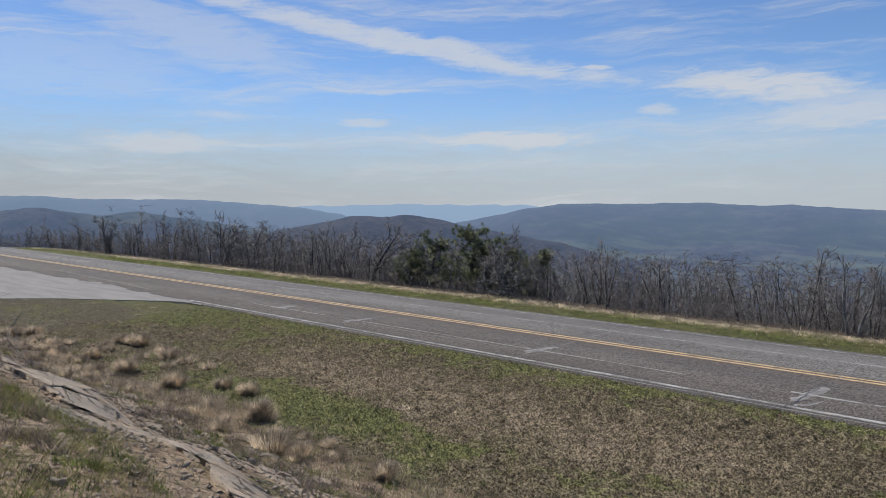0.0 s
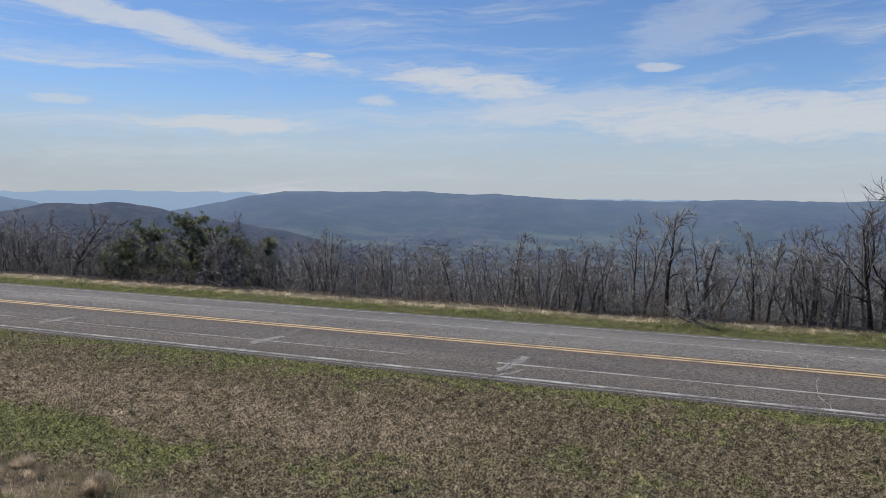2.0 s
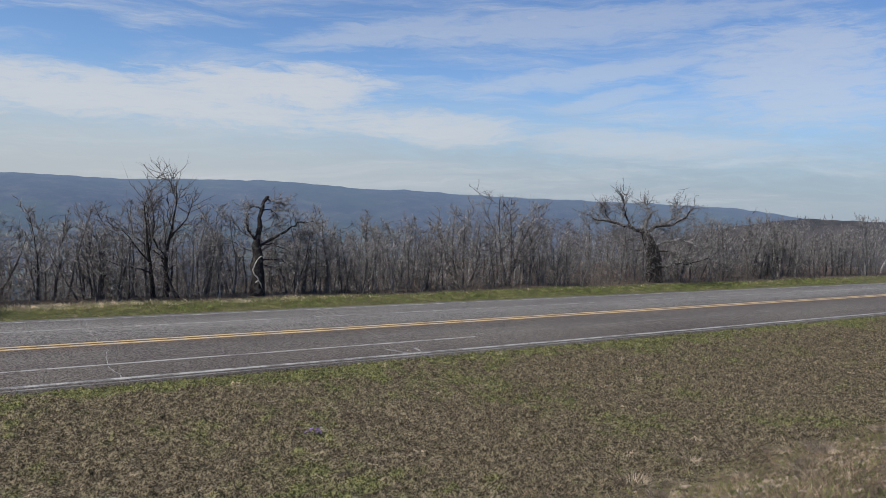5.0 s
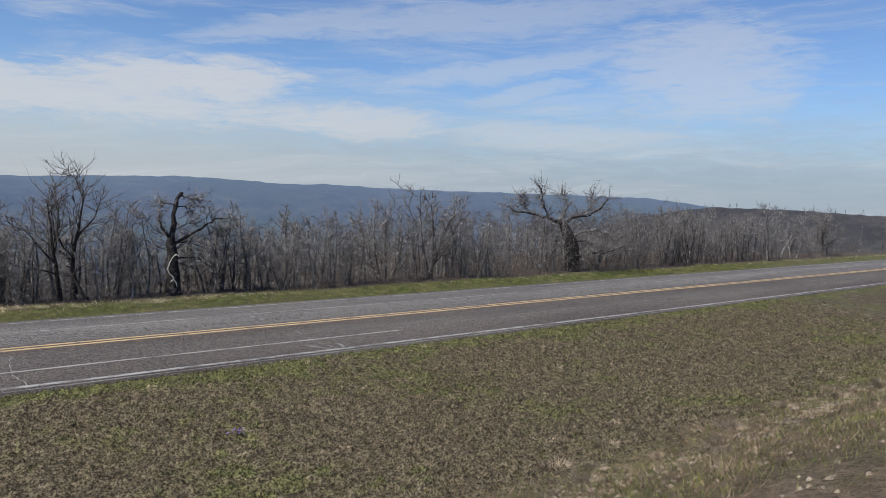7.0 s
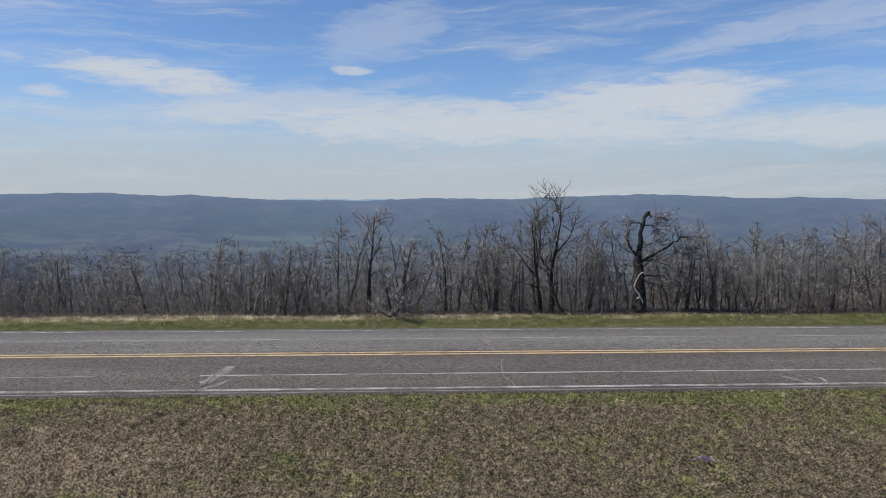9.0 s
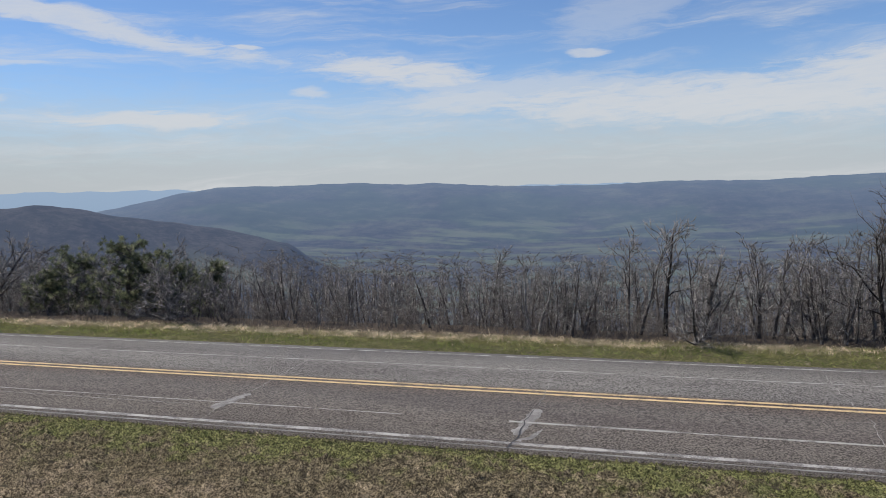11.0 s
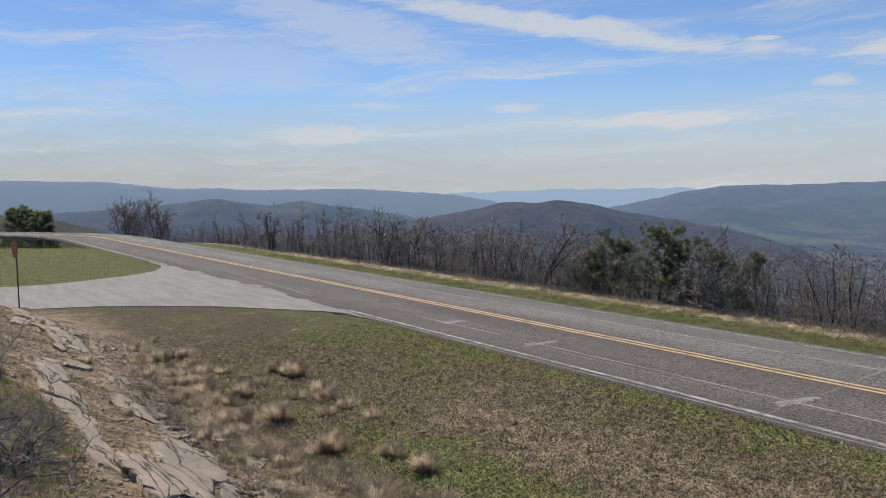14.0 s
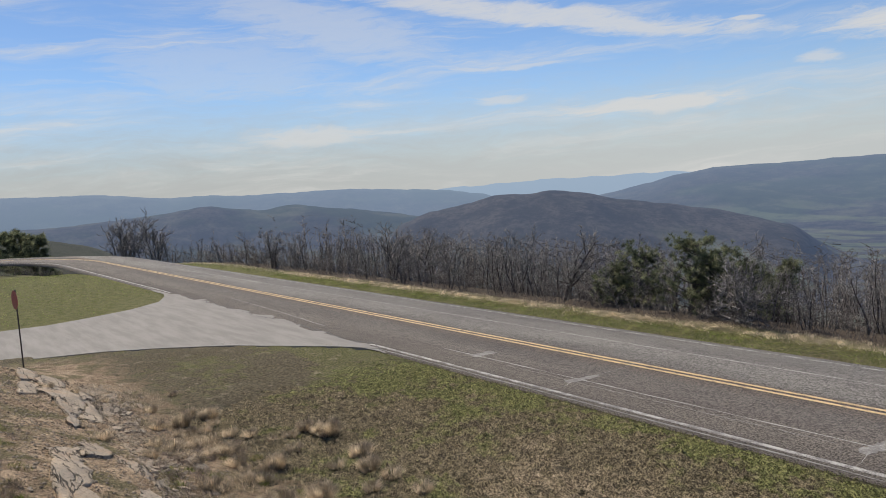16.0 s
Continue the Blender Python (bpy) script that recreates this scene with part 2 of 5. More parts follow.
    wood = k.mix(k.step(f2, 0.35, 0.65), (0.036, 0.035, 0.035), (0.092, 0.082, 0.074))
    wood = k.mix(k.step(f3, 0.4, 0.65, 0.0, 0.7), wood, (0.030, 0.030, 0.026))
    wood = k.mix(k.step(f1, 0.48, 0.58, 0.0, 0.75), wood, (0.045, 0.062, 0.032))
    fields = k.m("MULTIPLY", k.step(z, -70.0, -135.0, 0.0, 0.5), k.step(k.noise(k.scaled(p, 0.0045, 0.012, 0.0), 1.0, 4.0, 0.6), 0.48, 0.60))
    wood = k.mix(fields, wood, (0.19, 0.22, 0.11))
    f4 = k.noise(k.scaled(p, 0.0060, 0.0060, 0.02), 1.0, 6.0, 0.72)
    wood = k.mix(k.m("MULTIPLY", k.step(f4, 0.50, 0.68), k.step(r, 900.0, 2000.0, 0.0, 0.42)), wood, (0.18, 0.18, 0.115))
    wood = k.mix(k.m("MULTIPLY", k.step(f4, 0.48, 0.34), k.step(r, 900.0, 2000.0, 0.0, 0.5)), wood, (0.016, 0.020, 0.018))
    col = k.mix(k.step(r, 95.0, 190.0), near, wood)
    h = k.m("ADD", k.m("MULTIPLY", n3, 1.0), k.m("ADD", k.m("MULTIPLY", n4, 0.5), k.m("MULTIPLY", n2, 1.2)))
    land = k.surface(col, 0.95, k.bump(k.m("ADD", h, n5), 1.0, 0.10), 0.1)
    # aerial haze painted on as a bluish glow that grows with distance
    amount = k.m("MULTIPLY", k.m("POWER", k.m("MINIMUM", k.m("DIVIDE", r, HAZE_LENGTH), 1.0), 0.82), 0.97)
    haze_glow = k.n("ShaderNodeEmission")
    k.put(haze_glow.inputs[0], k.mix(k.step(r, 1500.0, 4800.0), HAZE_NEAR, HAZE_FAR))
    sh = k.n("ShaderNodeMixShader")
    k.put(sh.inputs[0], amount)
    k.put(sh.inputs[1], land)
    k.put(sh.inputs[2], haze_glow.outputs[0])
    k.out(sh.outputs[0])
    return m


HAZE_NEAR, HAZE_FAR, HAZE_LENGTH = (0.112, 0.176, 0.325), (0.30, 0.415, 0.58), 4700.0


def mat_turf():
    """Dead thatch with green patches, bare pale earth and dark litter, with crease shade painted in."""
    m, k = material("turf")
    p = k.pos()
    n3, n4 = k.noise(p, 7.0, 4.0, 0.7), k.noise(p, 26.0, 4.0, 0.72)
    rich, worn = verge_patches(k, p)
    thatch = k.mix(k.step(n3, 0.36, 0.64), (0.066, 0.057, 0.040), (0.163, 0.140, 0.098))
    green = k.mix(k.step(n3, 0.34, 0.66), (0.062, 0.074, 0.029), (0.155, 0.165, 0.069))
    col = k.mix(k.m("MULTIPLY", rich, 0.85), thatch, green)
    col = k.mix(k.m("MULTIPLY", worn, 0.6), col, (0.25, 0.205, 0.155))
    col = k.mix(k.step(k.noise(p, 1.3, 7.0, 0.74), 0.60, 0.68, 0.0, 0.75), col, (0.38, 0.315, 0.24))
    col = k.mix(k.step(k.noise(p, 2.0, 6.0, 0.7), 0.55, 0.66, 0.0, 0.6), col, (0.078, 0.065, 0.054))
    # fine noise darkens the colour for shaded creases and lightens the rest
    col = k.mix(k.step(n4, 0.42, 0.60), k.mix(1.0, col, (0.30, 0.29, 0.28), "MULTIPLY"), k.mix(1.0, col, (1.6, 1.57, 1.5), "MULTIPLY"))
    k.out(k.surface(col, 0.95, k.bump(k.m("ADD", n4, n3), 0.9, 0.02), 0.1))
    return m


def mat_rock(name, a, b, dark):
    m, k = material(name)
    p = k.pos()
    rnd = k.n("ShaderNodeObjectInfo").outputs["Random"]
    broad = k.noise(k.scaled(p, 0.7, 1.4, 2.0), 1.5, 5.0, 0.62)
    fine = k.noise(p, 22.0, 5.0, 0.7)
    col = k.mix(k.step(broad, 0.35, 0.65), a, b)
    col = k.mix(k.step(k.noise(p, 1.3, 6.0, 0.7), 0.50, 0.62, 0.0, 0.65), col, (0.40, 0.285, 0.195))
    col = k.mix(k.step(fine, 0.5, 0.72, 0.0, 0.6), col, dark)
    lines = k.m("ABSOLUTE", k.m("SUBTRACT", k.noise(k.scaled(p, 0.35, 1.6, 3.0), 1.3, 4.0, 0.6, 0.3), 0.5))
    col = k.mix(k.step(lines, 0.016, 0.004, 0.0, 0.85), col, dark)
    stain = k.noise(p, 0.9, 4.0, 0.6)
    col = k.mix(k.step(stain, 0.50, 0.66, 0.0, 0.5), col, (0.25, 0.215, 0.18))
    col = k.mix(k.m("MULTIPLY", rnd, 0.35), col, k.mix(1.0, col, (0.7, 0.68, 0.66), "MULTIPLY"))
    k.out(k.surface(col, 0.92, k.bump(k.m("ADD", k.m("ADD", fine, k.m("MULTIPLY", k.noise(k.scaled(p, 1.0, 1.4, 1.4), 5.0, 6.0, 0.7), 2.5)), k.m("MULTIPLY", k.step(lines, 0.0, 0.02), 2.0)), 0.9, 0.03), 0.2))
    return m


def mat_bark(name, a, b, c):
    m, k = material(name)
    p = k.pos()
    rnd = k.n("ShaderNodeObjectInfo").outputs["Random"]
    st = k.noise(k.scaled(p, 18.0, 18.0, 4.0), 1.0, 4.0, 0.65)
    lichen = k.noise(p, 5.0, 4.0, 0.65)
    col = k.mix(k.step(st, 0.3, 0.7), a, b)
    col = k.mix(k.step(lichen, 0.50, 0.66, 0.0, 0.75), col, c)
    col = k.mix(k.m("MULTIPLY", rnd, 0.5), col, k.mix(1.0, col, (0.62, 0.58, 0.56), "MULTIPLY"))
    k.out(k.surface(col, 0.9, k.bump(st, 0.7, 0.02), 0.15))
    return m


def mat_blade(name, a, b, c, scale=3.0, trans=0.35, grain=9.0, on_verge=False):
    """Grass or needles: thin, letting part of the light through."""
    m, k = material(name)
    p = k.pos()
    isl = k.n("ShaderNodeNewGeometry").outputs["Random Per Island"]
    col = k.mix(isl, a, b)
    where = k.m("MULTIPLY", verge_patches(k, p)[0], 0.9) if on_verge else k.step(k.noise(p, scale, 5.0, 0.66), 0.47, 0.58, 0.0, 0.85)
    col = k.mix(where, col, c)
    fine = k.noise(p, grain, 4.0, 0.7)
    col = k.mix(k.step(fine, 0.42, 0.62), k.mix(1.0, col, (0.42, 0.41, 0.40), "MULTIPLY"), k.mix(1.0, col, (1.3, 1.26, 1.18), "MULTIPLY"))
    d = k.surface(col, 0.8, None, 0.15)
    t = k.n("ShaderNodeBsdfTranslucent")
    k.put(t.inputs[0], col)
    sh = k.n("ShaderNodeMixShader")
    sh.inputs[0].default_value = trans
    k.put(sh.inputs[1], d)
    k.put(sh.inputs[2], t.outputs[0])
    k.out(sh.outputs[0])
    return m


def mat_plain(name, color, rough, metal=0.0, wear=(0.1, 0.07, 0.05)):
    m, k = material(name)
    p = k.pos()
    a = k.noise(p, 9.0, 5.0, 0.65)
    col = k.mix(k.step(a, 0.5, 0.72, 0.0, 0.6), color, wear)
    k.out(k.surface(col, rough, k.bump(a, 0.3, 0.01), 0.4, metal))
    return m


ASPHALT = mat_asphalt()
UNDER = (0.145, 0.138, 0.134)
RIM = mat_paint("worn_rim_line", (0.25, 0.245, 0.235), UNDER, 0.49)
WHITE = mat_paint("worn_white_paint", (0.40, 0.39, 0.375), UNDER, 0.50)
FAINT = mat_paint("faint_pale_seam", (0.36, 0.352, 0.34), UNDER, 0.53)
YELLOW = mat_paint("yellow_paint", (0.58, 0.425, 0.24), (0.19, 0.15, 0.115), 0.565)
SEAL = mat_paint("pale_patch", (0.27, 0.263, 0.252), UNDER, 0.50)
CRACK = mat_plain("crack_filler", (0.03, 0.03, 0.032), 0.6, 0.0, (0.06, 0.06, 0.06))
PAVING = mat_concrete()
GROUND = mat_ground()
ROCK = mat_rock("sandstone", (0.44, 0.365, 0.285), (0.32, 0.28, 0.235), (0.075, 0.064, 0.055))
RUBBLE = mat_rock("rubble", (0.45, 0.365, 0.28), (0.30, 0.25, 0.20), (0.09, 0.076, 0.064))
TURF = mat_turf()
BARK = mat_bark("grey_bark", (0.115, 0.107, 0.105), (0.25, 0.24, 0.232), (0.45, 0.44, 0.43))
TWIG = mat_bark("twig_bark", (0.088, 0.084, 0.086), (0.225, 0.217, 0.217), (0.53, 0.52, 0.515))
DARKBARK = mat_bark("dark_bark", (0.052, 0.046, 0.045), (0.118, 0.107, 0.102), (0.30, 0.29, 0.28))
BLACKBARK = mat_bark("black_bark", (0.018, 0.016, 0.016), (0.048, 0.043, 0.041), (0.13, 0.125, 0.12))
FARTWIG = mat_bark("far_wood", (0.058, 0.055, 0.058), (0.152, 0.145, 0.147), (0.41, 0.40, 0.395))
PALEWOOD = mat_plain("bleached_wood", (0.55, 0.52, 0.48), 0.8, 0.0, (0.30, 0.27, 0.24))
NEEDLE = mat_blade("pine_needles", (0.115, 0.145, 0.095), (0.215, 0.25, 0.155), (0.26, 0.28, 0.185), 1.5, 0.55, 3.0)
GRASS = mat_blade("short_grass", (0.11, 0.094, 0.056), (0.36, 0.30, 0.20), (0.225, 0.245, 0.092), 0.7, 0.35, 7.0, True)
GREEN = mat_blade("green_grass", (0.13, 0.19, 0.052), (0.31, 0.375, 0.125), (0.36, 0.365, 0.155), 0.8, 0.5, 2.5)
DRY = mat_blade("dry_grass", (0.72, 0.62, 0.49), (0.88, 0.79, 0.65), (0.66, 0.56, 0.43), 1.2, 0.5, 2.0)
TUFT = mat_blade("bunch_grass", (0.36, 0.30, 0.235), (0.78, 0.68, 0.54), (0.52, 0.44, 0.35), 2.0, 0.55, 3.0)
STALK = mat_blade("dead_stalks", (0.28, 0.235, 0.185), (0.68, 0.58, 0.46), (0.42, 0.35, 0.275), 2.0, 0.3, 3.0)
BROWN = mat_blade("brown_stalks", (0.19, 0.14, 0.105), (0.50, 0.39, 0.30), (0.32, 0.24, 0.18), 2.0, 0.3, 3.0)
BRUSH = mat_blade("dead_brush", (0.17, 0.137, 0.118), (0.45, 0.375, 0.32), (0.27, 0.222, 0.19), 2.0, 0.4, 6.0)
WEED = mat_blade("weed_leaves", (0.12, 0.165, 0.045), (0.30, 0.335, 0.11), (0.38, 0.345, 0.17), 2.0)
PETAL = mat_blade("purple_petals", (0.20, 0.13, 0.42), (0.30, 0.20, 0.55), (0.25, 0.18, 0.5), 3.0)
STEEL = mat_plain("dark_steel", (0.07, 0.06, 0.055), 0.7, 0.3, (0.10, 0.065, 0.045))
SIGN = mat_plain("faded_red_sign", (0.30, 0.065, 0.045), 0.6, 0.0, (0.16, 0.085, 0.06))


# ---- building helpers ----
def mesh_of(name, verts, faces, mat, smooth=False):
    me = bpy.data.meshes.new(name)
    verts = np.asarray(verts, dtype=np.float32).reshape(-1, 3)
    if isinstance(faces, np.ndarray):
        n, w = faces.shape
        me.vertices.add(len(verts))
        me.vertices.foreach_set("co", verts.ravel())
        me.loops.add(n * w)
        me.loops.foreach_set("vertex_index", faces.astype(np.int32).ravel())
        me.polygons.add(n)
        me.polygons.foreach_set("loop_start", np.arange(0, n * w, w, dtype=np.int32))
        me.polygons.foreach_set("loop_total", np.full(n, w, dtype=np.int32))
        me.update(calc_edges=True)
        me.validate()
    else:
        me.from_pydata(verts.tolist(), [], faces)
    me.materials.append(mat)
    if smooth:
        me.polygons.foreach_set("use_smooth", np.ones(len(me.polygons), dtype=bool))
    return me


def part(name, me, parent=None, label="", m=None):
    ob = new(name, me)
    if parent is not None:
        ob.parent = parent
    if m is not None:
        ob.matrix_basis = m
    if label:
        ob["label"] = label
    return ob


def bm_mesh(name, bm, mat, smooth=False):
    me = bpy.data.meshes.new(name)
    bm.normal_update()
    bm.to_mesh(me)
    bm.free()
    me.materials.append(mat)
    if smooth:
        me.polygons.foreach_set("use_smooth", np.ones(len(me.polygons), dtype=bool))
    return me


def sstep(v, a, b):
    t = np.clip((np.asarray(v, dtype=float) - a) / (b - a), 0, 1)
    return t * t * (3 - 2 * t)


def lumps(x, y, size, seed=0.0):
    """Cheap smooth bumps for arrays, between about -1 and 1."""
    s = 0
    for i, (fx, fy, ph) in enumerate(((1.0, 0.35, 0.3), (-0.45, 1.1, 1.7), (0.8, -0.9, 4.1), (1.7, 1.3, 2.2), (-2.1, 1.6, 0.9))):
        s = s + np.sin((x * fx + y * fy) / size * 2.1 + ph + seed * (i + 1)) / (1.0 + 0.5 * i)
    return s / 2.4


# ---- ground ----
# skyline of each ridge: azimuth and height in degrees, seen from the stand, and its distance and depth
RIDGES = [
    (3400, 330, [(100, 1.0), (84, 1.1), (78, 0.95), (75, 0.6), (73.4, 0.41), (70.5, 0.46), (68.2, 0.28), (65, 0.27), (61.5, 0.32), (58.3, 0.16), (55.3, -0.06), (52.9, -0.25), (50, -0.7)]),
    (4600, 160, [(56, -0.2), (50, 0.0), (45.4, 0.14), (36.5, 0.12), (30, 0.0), (10, -0.05), (0, -0.02), (-6, -0.15), (-12, -0.6)]),
    (2000, 290, [(95, -1.2), (80.2, -1.1), (76.2, -0.85), (73.4, -0.64), (70.8, -0.3), (69.1, -0.61), (66.7, -0.92), (64.4, -0.57), (62.6, -0.94), (60.2, -1.25), (56.2, -1.87), (52, -3.0)]),
    (1300, 230, [(56, -2.6), (54.2, -1.9), (52.2, -1.62), (49, -0.91), (47.7, -0.81), (46.3, -0.99), (44.8, -0.71), (41.9, -1.1), (40.1, -1.62), (36, -2.3), (32.1, -3.0), (28, -4.2)]),
    (2900, 560, [(44, -2.4), (41, -1.45), (38.3, -0.94), (34.8, -0.16), (32.2, 0.18), (27, 0.2), (21.8, 0.32), (18.4, 0.08), (16.1, 0.2), (11.7, -0.13), (8.3, -0.2), (3.2, -0.24), (-2.1, -0.01), (-8.3, -0.1), (-12.6, 0.13), (-19.4, 0.34), (-25.8, 0.03), (-29.5, 0.12), (-35.3, -0.04), (-45.8, -0.01), (-53.8, 0.0), (-57, -0.3), (-62, -1.0), (-70, -1.4)]),
    (190, 75, [(118, -2.0), (100, -0.9), (88, -0.9), (82, -1.25), (78.5, -2.2), (75, -4.0)]),
    (300, 95, [(-44, -5.0), (-50, -2.6), (-52.4, -1.7), (-56.8, -0.75), (-58.6, -0.5), (-63.3, -0.45), (-72, -0.7), (-85, -1.0), (-100, -1.4)]),
]
EYE = 4.1


def road_bend(x):
    """Sideways shift of the road: it swings away at its far left end."""
    t = np.maximum(-np.asarray(x, dtype=float) - 88.0, 0.0)
    return -0.016 * np.minimum(t, 40) ** 2 - 1.28 * np.maximum(t - 40, 0)


def ground_z(x, y):
    x, y = np.asarray(x, dtype=float), np.asarray(y, dtype=float)
    r = np.hypot(x, y) + 1e-6
    az = np.degrees(np.arctan2(-x, y))
    yr = y - road_bend(x)
    # bank on the near side, cut by the driveway
    bank = 2.45 * sstep(yr, 8.2, 0.3) + 0.3 * sstep(yr, 3.0, -12.0)
    keep = sstep(x, -37.0, -29.0)
    z = bank * (keep + (1 - keep) * 0.12) + 0.10 * lumps(x, y, 2.1) * sstep(yr, 8.8, 6.0) * keep
    z = z + 0.045 * (0.2 + 0.8 * sstep(x, -31.0, -24.0)) * lumps(x, y, 3.3, 1.0) * sstep(np.abs(yr - 19.2), 4.2, 6.5) - 0.13 * sstep(yr, 8.0, 10.5) * sstep(yr, 14.8, 11.5) * sstep(x, -30.0, -20.0)
    z = z - 0.05 * sstep(np.abs(yr - 19.2), 4.6, 3.6)
    # bed of the driveway
    xa = np.interp(yr, [-3.0, 5.5, 8.2, 10.2, 12.1, 13.4, 14.75, 15.55], [-37.9, -37.2, -36.2, -34.6, -32.8, -31.0, -29.0, -27.4])
    xb = np.interp(yr, [5.5, 9.5, 12.0, 14.0, 14.9, 15.55], [-46.0, -46.4, -47.3, -49.0, -51.0, -53.5])
    z = z - 0.25 * sstep(xa - x, 0.5, 1.3) * sstep(x - xb, 0.5, 1.3) * sstep(yr, 16.0, 15.5)
    # the hillside beyond the road
    over = np.maximum(yr - 25.5, 0)
    right = sstep(x, 6.0, 40.0)
    slope = 0.21 * (1 - right) + 0.07 * right
    fall = -175.0 * (1 - np.exp(-slope * over * sstep(over, 0, 6) / 175.0))
    z = z + fall
    far = sstep(r, 70.0, 520.0)
    base = -170.0 + 12 * lumps(x, y, 420.0, 2.0)
    z = z * (1 - far) + base * far * sstep(np.abs(az), 130, 105) + (1 - sstep(np.abs(az), 130, 105)) * far * -20.0
    for dist, depth, line in RIDGES:
        a, e = np.array(sorted(line)).T
        inside = sstep(az, a[0] - 4, a[0]) * sstep(az, a[-1] + 4, a[-1])
        top = EYE + dist * np.tan(np.radians(np.interp(az, a, e))) + dist * 0.0006 * lumps(az, r * 0, 0.9) + dist * 0.0007 * lumps(az, r * 0, 0.42, 2.0)
        d = (r - dist) / depth
        shape = np.where(d < 0, np.exp(-np.abs(d) ** 1.7 * 0.9), np.exp(-d * d * 0.6))
        spur = 1 + 0.22 * lumps(az * dist / 57.3, r, depth * 0.55, 3.0) * np.clip(np.abs(d), 0, 1) * (d < 0)
        z = np.where(top > z, z + (top - z) * np.clip(shape * spur, 0, 1) * inside, z)
    return z


def build_ground():
    rings = np.concatenate([[0.0], np.geomspace(0.6, 4.0, 24)[:-1], np.geomspace(4.0, 60.0, 120)[:-1], np.geomspace(60.0, 4850.0, 150)])
    az = np.radians(np.concatenate([np.arange(-100, 110, 0.55), np.arange(110, 260, 5.0)]))
    R, A = np.meshgrid(rings, az, indexing="ij")
    x, y = -R * np.sin(A), R * np.cos(A)
    z = ground_z(x, y)
    v = np.stack([x, y, z], -1).reshape(-1, 3)
    n, m = len(rings), len(az)
    i, j = np.meshgrid(np.arange(n - 1), np.arange(m), indexing="ij")
    f = np.stack([i * m + j, (i + 1) * m + j, (i + 1) * m + (j + 1) % m, i * m + (j + 1) % m], -1).reshape(-1, 4)
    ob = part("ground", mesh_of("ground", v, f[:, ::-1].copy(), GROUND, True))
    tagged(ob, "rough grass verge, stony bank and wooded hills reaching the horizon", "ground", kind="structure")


build_ground()


# ---- road ----
ROAD_X = np.concatenate([np.arange(-150, -80, 2.0), np.arange(-80, 60, 4.0), np.arange(60, 340, 10.0)])


def strip(name, y0, y1, z, thick, mat, xs=None, wob=0.0, seed=0.0):
    """A band along the road with a real thickness and slightly uneven sides."""
    xs = ROAD_X if xs is None else xs
    b = road_bend(xs)
    w0, w1 = (wob * lumps(xs, xs * 0, 0.9, seed), wob * lumps(xs, xs * 0, 0.9, seed + 2)) if wob else (0, 0)
    c = 0.035 * (1 - np.abs(np.array([y0, y1]) - 19.2) / 3.82)
    rows = [np.stack([xs, b + y0 + w0, xs * 0 + z + c[0] - thick], 1), np.stack([xs, b + y0 + w0, xs * 0 + z + c[0]], 1),
            np.stack([xs, b + y1 + w1, xs * 0 + z + c[1]], 1), np.stack([xs, b + y1 + w1, xs * 0 + z + c[1] - thick], 1)]
    n = len(xs)
    v = np.concatenate(rows)
    f = [[k * n + i, k * n + i + 1, (k + 1) * n + i + 1, (k + 1) * n + i] for k in range(3) for i in range(n - 1)]
    return mesh_of(name, v, np.array(f)[:, ::-1].copy(), mat)


def build_road():
    xs = np.concatenate([np.arange(-150, -60, 2.0), np.arange(-60, 50, 0.4), np.arange(50, 340, 10.0)])
    near = strip("road", 15.38, 19.2, 0.0, 0.30, ASPHALT, xs, 0.035)
    road = part("road", near)
    tagged(road, "worn grey asphalt two-lane road with cracks", "road", kind="structure")
    part("lane", strip("lane", 19.2, 23.05, 0.0, 0.30, ASPHALT, xs, 0.0, 4.0), road, "paler grey far lane")
    gap = xs[(xs > -28.5)]
    far_l = xs[xs < -52.5]
    for s in (gap, far_l):
        part("edge_line", strip("edge_line", 15.69, 15.83, 0.006, 0.004, WHITE, s, 0.012), road, "worn white edge line")
        part("edge_line", strip("edge_line", 15.50, 15.55, 0.005, 0.004, RIM, s, 0.02, 3.0), road, "faint pale line at the asphalt edge")
    part("edge_line", strip("edge_line", 22.68, 22.78, 0.006, 0.004, WHITE, xs, 0.012, 5.0), road, "worn white edge line")
    part("centre_line", strip("centre_line", 19.01, 19.13, 0.006, 0.004, YELLOW, xs, 0.006, 6.0), road, "yellow centre line")
    part("centre_line", strip("centre_line", 19.27, 19.39, 0.006, 0.004, YELLOW, xs, 0.006, 7.0), road, "yellow centre line")
    part("seam", strip("seam", 21.28, 21.33, 0.005, 0.003, FAINT, xs, 0.02, 8.0), road, "pale seam in the far lane")
    s = xs[(xs > -5.2) & (xs < 12)]
    part("seam", strip("seam", 16.98, 17.06, 0.005, 0.003, FAINT, s, 0.02, 9.0), road, "pale seam in the lane")
    s = xs[(xs > -26) & (xs < -7)]
    part("seam", strip("seam", 17.0, 17.04, 0.005, 0.003, FAINT, s, 0.02, 11.0), road)
    return road


ROADWAY = build_road()


def surf(y):
    return 0.035 * (1 - abs(y - 19.2) / 3.82)


